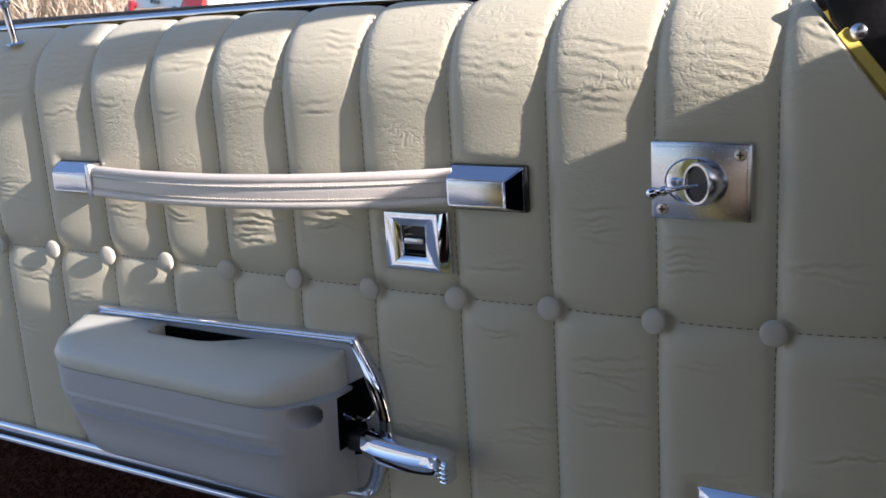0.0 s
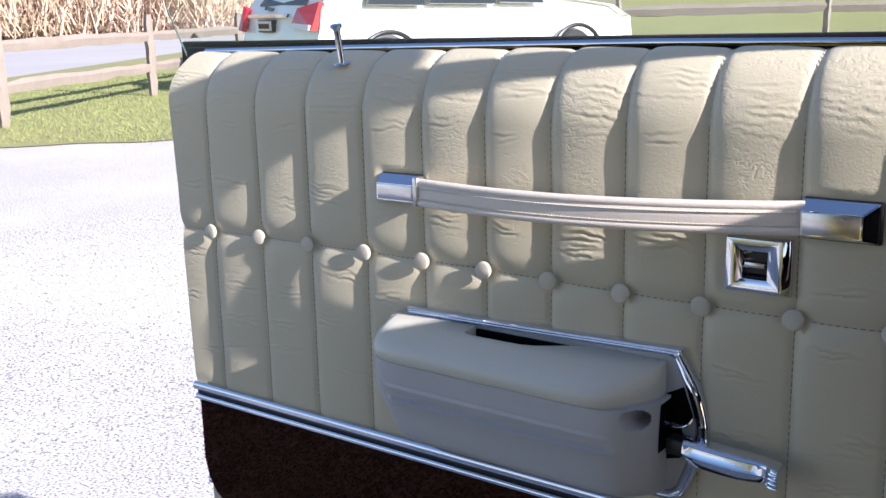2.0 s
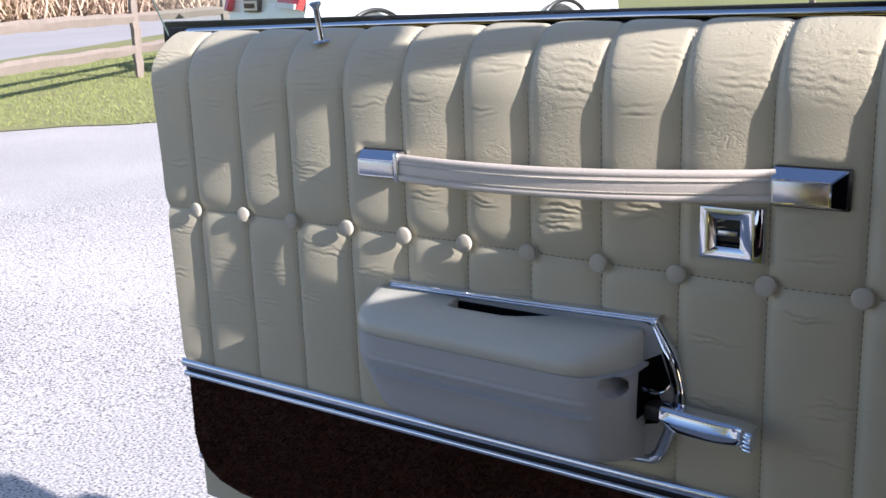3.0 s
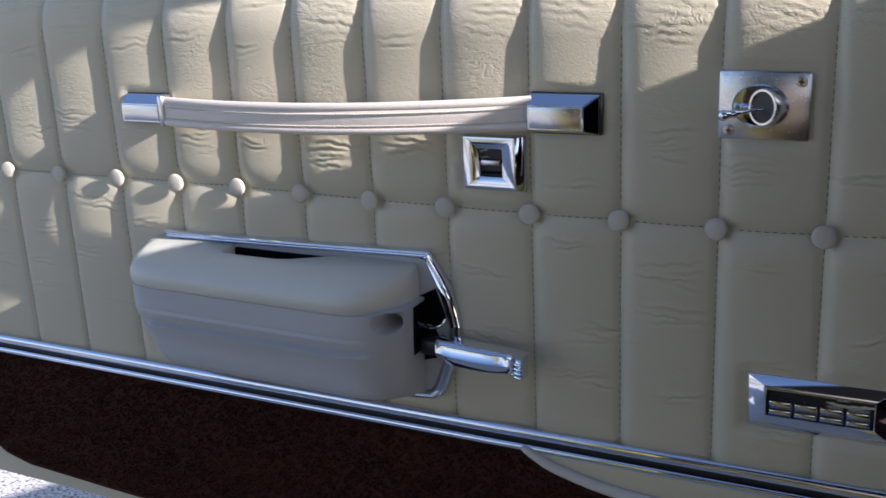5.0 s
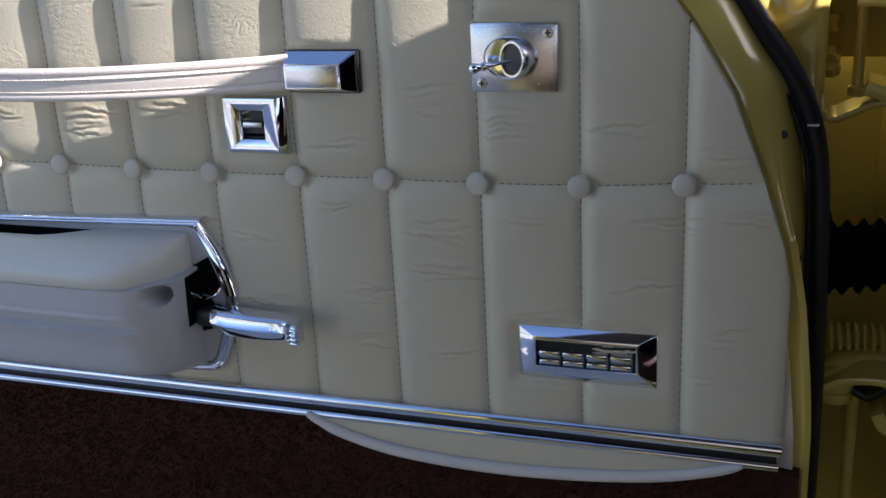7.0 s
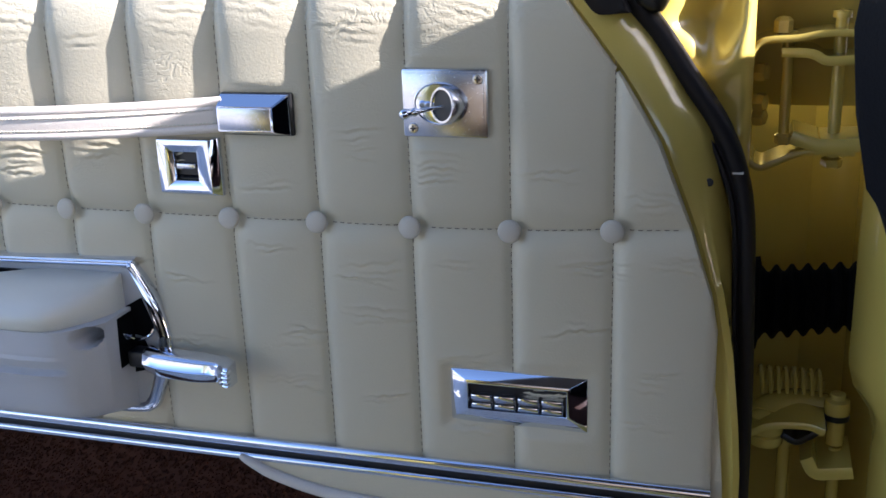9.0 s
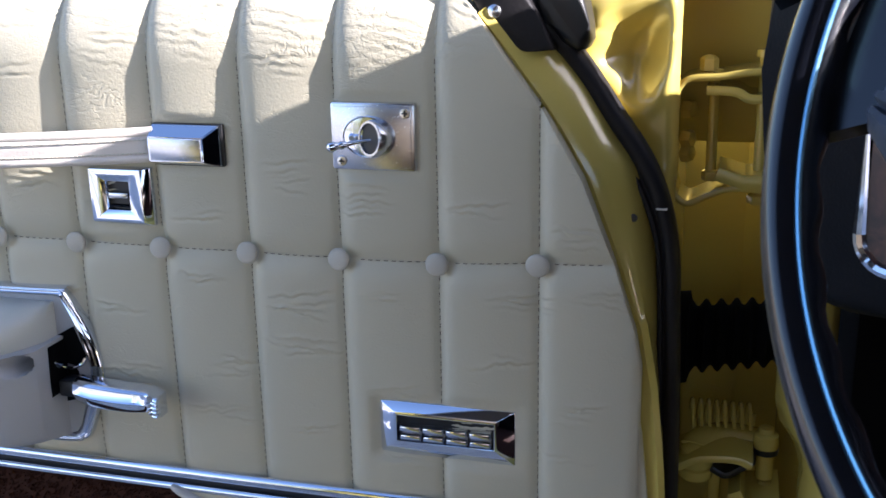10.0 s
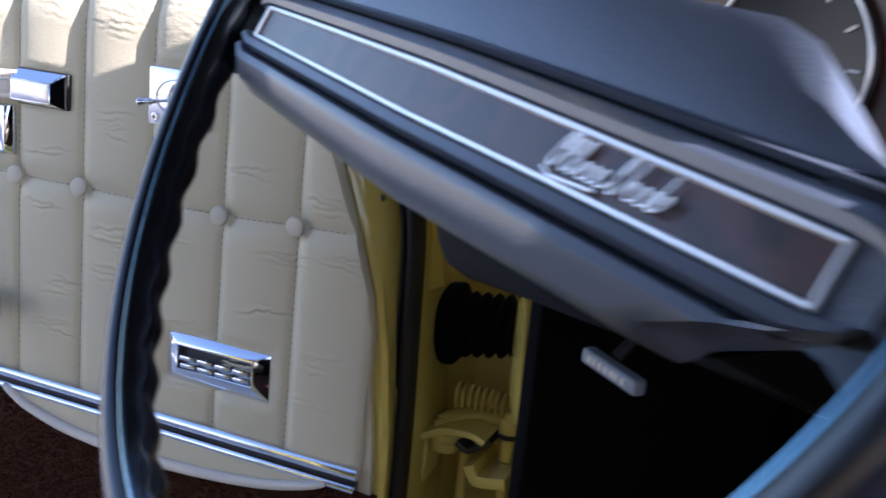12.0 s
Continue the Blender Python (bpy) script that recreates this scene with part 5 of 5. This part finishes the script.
column = wheel_part("column", tube([on_wheel(0, 0, -0.03), on_wheel(0, 0.0, -0.25), on_wheel(0, 0.0, -0.42)], 0.032, n=20), DEEP, "black steering column shroud")

# ---- outside ----
SPREAD = [-600, -60, -20, -8] + list(np.linspace(-5.4, 5.4, 37)) + [8, 20, 60, 600]
ground = part("ground", grid([[(x, y, -0.15 * (1 - ease(1.7, 4.6, math.hypot(x - 0.5, y)))) for x in SPREAD] for y in SPREAD]), ASPHALT)
tagged(ground, "sunlit pale asphalt car park", "ground", kind="structure")
# lawn beyond the lot, road and far verge
INNER = [(0, -12), (-3, -6), (-7.6, 1.8), (-6.55, 3.85), (-5.75, 4.70), (-4.5, 7.2), (-3.2, 12.3), (6, 15), (60, 22)]
OUTER = [(-2, -14), (-5, -7), (-10, 0.5), (-16, 9.5), (-20.2, 15.8), (-26, 24.5), (-36, 40), (-30, 70), (60, 130)]
FAR = [(-16, -22), (-20, -14), (-25, 4), (-31.5, 19.1), (-40, 29), (-51, 40.3), (-70, 62), (-80, 110), (-60, 220)]
EDGE_W = [(-60, -60), (-80, -50), (-110, -20), (-120, 20), (-130, 60), (-140, 90), (-160, 130), (-180, 200), (-160, 320)]


def fine(line, n=96):
    return [(p.x, p.y) for p in spline([(x, y, 0) for x, y in line], n)]


def strip_between(a, b, z, wobble=0.0):
    rows = []
    for (x0, y0), (x1, y1) in zip(fine(a), fine(b)):
        k = wobble * noise.noise(Vector((x0 * 1.7, y0 * 1.7, 0)))
        rows.append([(x0 + (x1 - x0) * t + (k if t == 0 else 0), y0 + (y1 - y0) * t, z) for t in (0, 0.25, 0.5, 1)])
    return grid(rows)


lawn = tagged(part("lawn", strip_between(INNER, OUTER, 0.008, 0.25), SOIL), "green spring lawn beside the lot", "lawn", kind="structure")
road = tagged(part("road", strip_between(OUTER, FAR, 0.004), ROADMAT), "grey country road", "road", kind="structure")
verge = tagged(part("verge", strip_between(FAR, EDGE_W, 0.006), SOIL), "far grassy verge", "verge", kind="structure")
hill = part("hillside", grid([[(x, 24 + 0.25 * x + 14 * t, 0.01 + 2.6 * t * t) for t in np.linspace(0, 2.4, 10)] for x in np.linspace(-14, 60, 40)]), SOIL)
tagged(hill, "grassy slope behind the far fence", "hillside", kind="structure")

grng = random.Random(11)
gv, gf = [], []
for i in range(95000):
    if i < 78000:
        x, y = grng.uniform(-14.5, -5.0), grng.uniform(2.2, 12.5)
        side = (x + 6.55) * 0.93 - (y - 3.85) * 0.88
        if side > -0.05 + 0.35 * noise.noise(Vector((x * 1.3, y * 1.3, 0))) or (x + 16) * 0.83 + (9.5 - y) * 0.55 < 0.2:
            continue
        h, w = grng.uniform(0.007, 0.024), 0.0035
    else:
        x, y = grng.uniform(-9, 8), grng.uniform(10, 26)
        if y < 13.2 + 0.3 * (x + 3.2):
            continue
        h, w = grng.uniform(0.04, 0.10), 0.010
    a = grng.uniform(0, 3.14)
    n = len(gv)
    dx, dy = math.cos(a) * w, math.sin(a) * w
    gv += [(x - dx, y - dy, 0.006), (x + dx, y + dy, 0.006), (x + grng.uniform(-0.04, 0.04), y + grng.uniform(-0.04, 0.04), 0.02 + h)]
    gf.append((n, n + 1, n + 2))
me = bpy.data.meshes.new("grass")
me.from_pydata(gv, [], gf)
me.materials.append(BLADE)
tagged(new("grass", me), "short fresh green grass blades on the lawn", "grass", kind="stuff")

# leafless thicket behind the road
tv, tf = [], []
for i in range(26000):
    u = grng.random() * 0.62
    c = Vector((-78 + 50 * u * 1.3, -22 + 95 * u, 0)) + Vector((grng.uniform(-7, 2), grng.uniform(-3, 3), 0))
    h = grng.uniform(1.2, 6.5)
    lean = Vector((grng.uniform(-1.6, 1.6), grng.uniform(-1.6, 1.6), 0))
    w = grng.uniform(0.015, 0.05)
    d = Vector((grng.uniform(-1, 1), grng.uniform(-1, 1), 0)).normalized() * w
    base = c + Vector((0, 0, grng.uniform(0, h * 0.6)))
    p1 = base + lean * 0.5 + Vector((0, 0, h * 0.3))
    p2 = base + lean * 1.2 + Vector((0, 0, h * 0.45))
    n = len(tv)
    tv += [base - d, base + d, p1 + d * 0.7, p1 - d * 0.7, p2]
    tf += [(n, n + 1, n + 2, n + 3), (n + 3, n + 2, n + 4)]
me = bpy.data.meshes.new("thicket")
me.from_pydata(tv, [], tf)
me.materials.append(STRAW)
tagged(new("thicket", me), "brown leafless thicket along the far roadside", "bushes", kind="stuff")
bank = part("bank", grid([[(-82 + 65 * u, -20 + 95 * u, 0.0), (-84 + 65 * u, -18 + 95 * u, 2.2 + noise.noise(Vector((u * 30, 0, 0)))), (-92 + 65 * u, -12 + 95 * u, 5.5 + 1.5 * noise.noise(Vector((u * 24, 3, 0))))] for u in np.linspace(-0.15, 0.64, 50)]), STRAW)
tagged(bank, "brown brushy bank behind the road", "bank", kind="structure")


# split-rail fence
def rough_rod(a, b, w, h, seed, n=10):
    r = random.Random(seed)
    a, b = Vector(a), Vector(b)
    d = (b - a).normalized()
    side = d.cross(Vector((0, 0, 1)))
    side = (side if side.length > 0.1 else Vector((1, 0, 0))).normalized()
    up = side.cross(d)
    rows = []
    shape = [(1.0, 0.3), (0.6, 1.0), (-0.5, 0.9), (-1.0, 0.1), (-0.7, -0.9), (0.5, -1.0)]
    for i in range(n + 1):
        p = a.lerp(b, i / n) + side * r.uniform(-0.008, 0.008) + up * r.uniform(-0.008, 0.008)
        k = 1 if 0 < i < n else 0.75
        rows.append([p + side * (x * w * k * r.uniform(0.85, 1.12)) + up * (y * h * k * r.uniform(0.85, 1.12)) for x, y in shape])
    return grid(rows, True, True)


fence = thing("rail_fence", "weathered grey split-rail wooden fence on the lawn", "fence")
posts = [(-6.30, 1.50), (-8.08, 4.65), (-9.83, 7.82), (-11.58, 11.0), (-13.3, 14.15)]
for i, (x, y) in enumerate(posts):
    part("post", rough_rod((x, y, -0.02), (x + 0.01, y, 1.03), 0.065, 0.055, i), BARK, fence, angle=30)
for i, (p, q) in enumerate(zip(posts, posts[1:])):
    for z in (0.755, 0.37):
        part("rail", rough_rod((p[0], p[1], z + 0.01), (q[0], q[1], z), 0.045, 0.065, 20 + i * 2 + int(z > 0.5)), BARK, fence, angle=30)
far_fence = thing("rail_fence", "grey split-rail fence behind the parked white car", "fence")
posts = [(-9.3, 13.1), (-6.45, 14.25), (-3.58, 15.40), (-0.75, 16.55), (2.1, 17.7)]
for i, (x, y) in enumerate(posts):
    part("post", rough_rod((x, y, -0.02), (x, y, 1.10), 0.055, 0.05, 50 + i), BARK, far_fence, angle=30)
for i, (p, q) in enumerate(zip(posts, posts[1:])):
    for z in (0.90, 0.45):
        part("rail", rough_rod((p[0], p[1], z), (q[0], q[1], z + 0.01), 0.06, 0.085, 70 + i * 2 + int(z > 0.5)), BARK, far_fence, angle=30)

# parked white car: rear corner towards the door
VIEW = Vector((-0.672, 0.741, 0)).normalized()
VR = Vector((VIEW.y, -VIEW.x, 0))
B = radians(58)
CF = VIEW * math.cos(B) + VR * math.sin(B)
CL = Vector((-CF.y, CF.x, 0))
C0 = Vector((1.162, -0.933, 0)) + VIEW * 12.3 - VR * 0.10


def suv(f, l, z):
    return C0 + CF * (f * 1.16) + CL * l + Vector((0, 0, z))


suv_thing = thing("parked_car", "white estate car parked on the lot with red tail lamps", "car")
side_line = [(0.10, 0.30), (0.0, 0.42), (-0.03, 0.62), (0.02, 0.80), (0.05, 1.02), (0.22, 1.38), (0.45, 1.62), (1.6, 1.68), (2.6, 1.62), (3.35, 1.14), (4.25, 1.02), (4.55, 0.85), (4.60, 0.45), (4.5, 0.30)]
rows = []
for l, s, sq in ((0.10, 0.90, 0.06), (0.02, 0.97, 0.02), (0.0, 1.0, 0.0), (0.02, 1.0, 0.0), (0.9, 1.0, -0.03), (1.78, 1.0, 0.0), (1.80, 1.0, 0.0), (1.78, 0.97, 0.02), (1.70, 0.90, 0.06)):
    row = []
    for f, z in side_line:
        tuck = 0.16 * ease(0.95, 1.65, z) * (1 if l < 0.9 else -1) * (0 if l == 0.9 else 1)
        row.append(suv(2.3 + (f - 2.3) * (1 - sq * 0.5), l + tuck, 0.3 + (z - 0.3) * (1 - sq * 0.2)))
    rows.append(row)
part("body", grid(rows, True, True), CARWHITE, suv_thing, angle=35)
for s, l0 in ((1, -0.004), (-1, 1.804)):
    for f in (0.85, 3.62):
        w = part("wheel", lathe([(0.20, -0.10), (0.33, -0.10), (0.345, -0.07), (0.345, 0.07), (0.33, 0.10), (0.20, 0.10)], 28, facing(suv(f, l0 + s * 0.12, 0.345), CL)), TYRE, suv_thing)
        part("rim", lathe([(0.20, 0.0), (0.21, 0.102), (0.17, 0.09), (0.0, 0.08)], 24, facing(suv(f, l0 + s * 0.12, 0.345), -CL * s)), SATIN, w)
        arch = [suv(f + 0.41 * math.cos(a), l0 - s * 0.004, 0.345 + 0.41 * math.sin(a)) for a in np.linspace(0, math.pi, 20)]
        part("wheel_arch", tube(arch, 0.03, n=8), BLACK, suv_thing)


def patch(pts, mat, name, parent, thick=0.02, label=""):
    """A slab standing proud of the car's surface; pts run round its outer face."""
    a = [Vector(p) for p in pts]
    if max((p - C0).dot(CF) for p in a) < 0.2:
        a = [p - CF * 0.035 for p in a]
    nrm = (a[1] - a[0]).cross(a[2] - a[0]).normalized()
    if nrm.dot(VIEW) > 0:
        nrm = -nrm
    bm = bmesh.new()
    o = [bm.verts.new(p + nrm * thick) for p in a]
    i = [bm.verts.new(p - nrm * 0.05) for p in a]
    bm.faces.new(o)
    bm.faces.new(i[::-1])
    for k in range(len(a)):
        j = (k + 1) % len(a)
        bm.faces.new((o[k], o[j], i[j], i[k]))
    return part(name, bm, mat, parent, label)


lamp = patch([suv(-0.02, 0.01, 0.80), suv(-0.02, 0.50, 0.83), suv(0.03, 0.40, 1.05), suv(0.10, 0.03, 1.12)], LAMPRED, "tail_lamp", suv_thing, 0.03, "red tail lamp")
patch([suv(-0.03, 0.05, 0.80), suv(-0.03, 0.49, 0.83), suv(-0.02, 0.47, 0.885), suv(-0.02, 0.05, 0.86)], LAMPCLEAR, "clear_lens", lamp, 0.04)
patch([suv(-0.02, 1.70, 0.80), suv(-0.02, 1.79, 0.80), suv(0.06, 1.78, 1.10), suv(0.06, 1.70, 1.05)], LAMPRED, "tail_lamp", suv_thing, 0.03, "red tail lamp")
patch([suv(0.055, 0.35, 1.10), suv(0.055, 1.45, 1.10), suv(0.40, 1.38, 1.52), suv(0.40, 0.42, 1.52)], CARGLASS, "rear_window", suv_thing, 0.01)
patch([suv(0.0, 0.62, 0.955), suv(0.0, 1.56, 0.955), suv(0.0, 1.54, 0.995), suv(0.0, 0.64, 0.995)], CHROME, "trim_bar", suv_thing, 0.03, "chrome bar over the number plate")
number = patch([suv(0.0, 0.95, 0.78), suv(0.0, 1.31, 0.78), suv(0.0, 1.31, 0.93), suv(0.0, 0.95, 0.93)], BLACK, "number_plate", suv_thing, 0.025, "number plate with plain bars")
patch([suv(-0.01, 0.975, 0.80), suv(-0.01, 1.285, 0.80), suv(-0.01, 1.285, 0.915), suv(-0.01, 0.975, 0.915)], LAMPCLEAR, "plate_face", number, 0.03)
for k in range(5):
    patch([suv(-0.02, 1.01 + k * 0.052, 0.825), suv(-0.02, 1.04 + k * 0.052, 0.825), suv(-0.02, 1.04 + k * 0.052, 0.885), suv(-0.02, 1.01 + k * 0.052, 0.885)], CARGLASS, "plate_bar", number, 0.032)
patch([suv(0.02, 1.07, 1.04), suv(0.02, 1.16, 1.04), suv(0.03, 1.16, 1.08), suv(0.03, 1.07, 1.08)], CARGLASS, "badge", suv_thing, 0.03)
for f0, f1 in ((0.62, 1.35), (1.42, 2.35), (2.42, 3.1)):
    patch([suv(f0, 0.03, 1.08), suv(f1, 0.03, 1.06), suv(min(f1, 2.75), 0.13, 1.50), suv(f0 + 0.12, 0.13, 1.50)], CARGLASS, "side_window", suv_thing, 0.01)
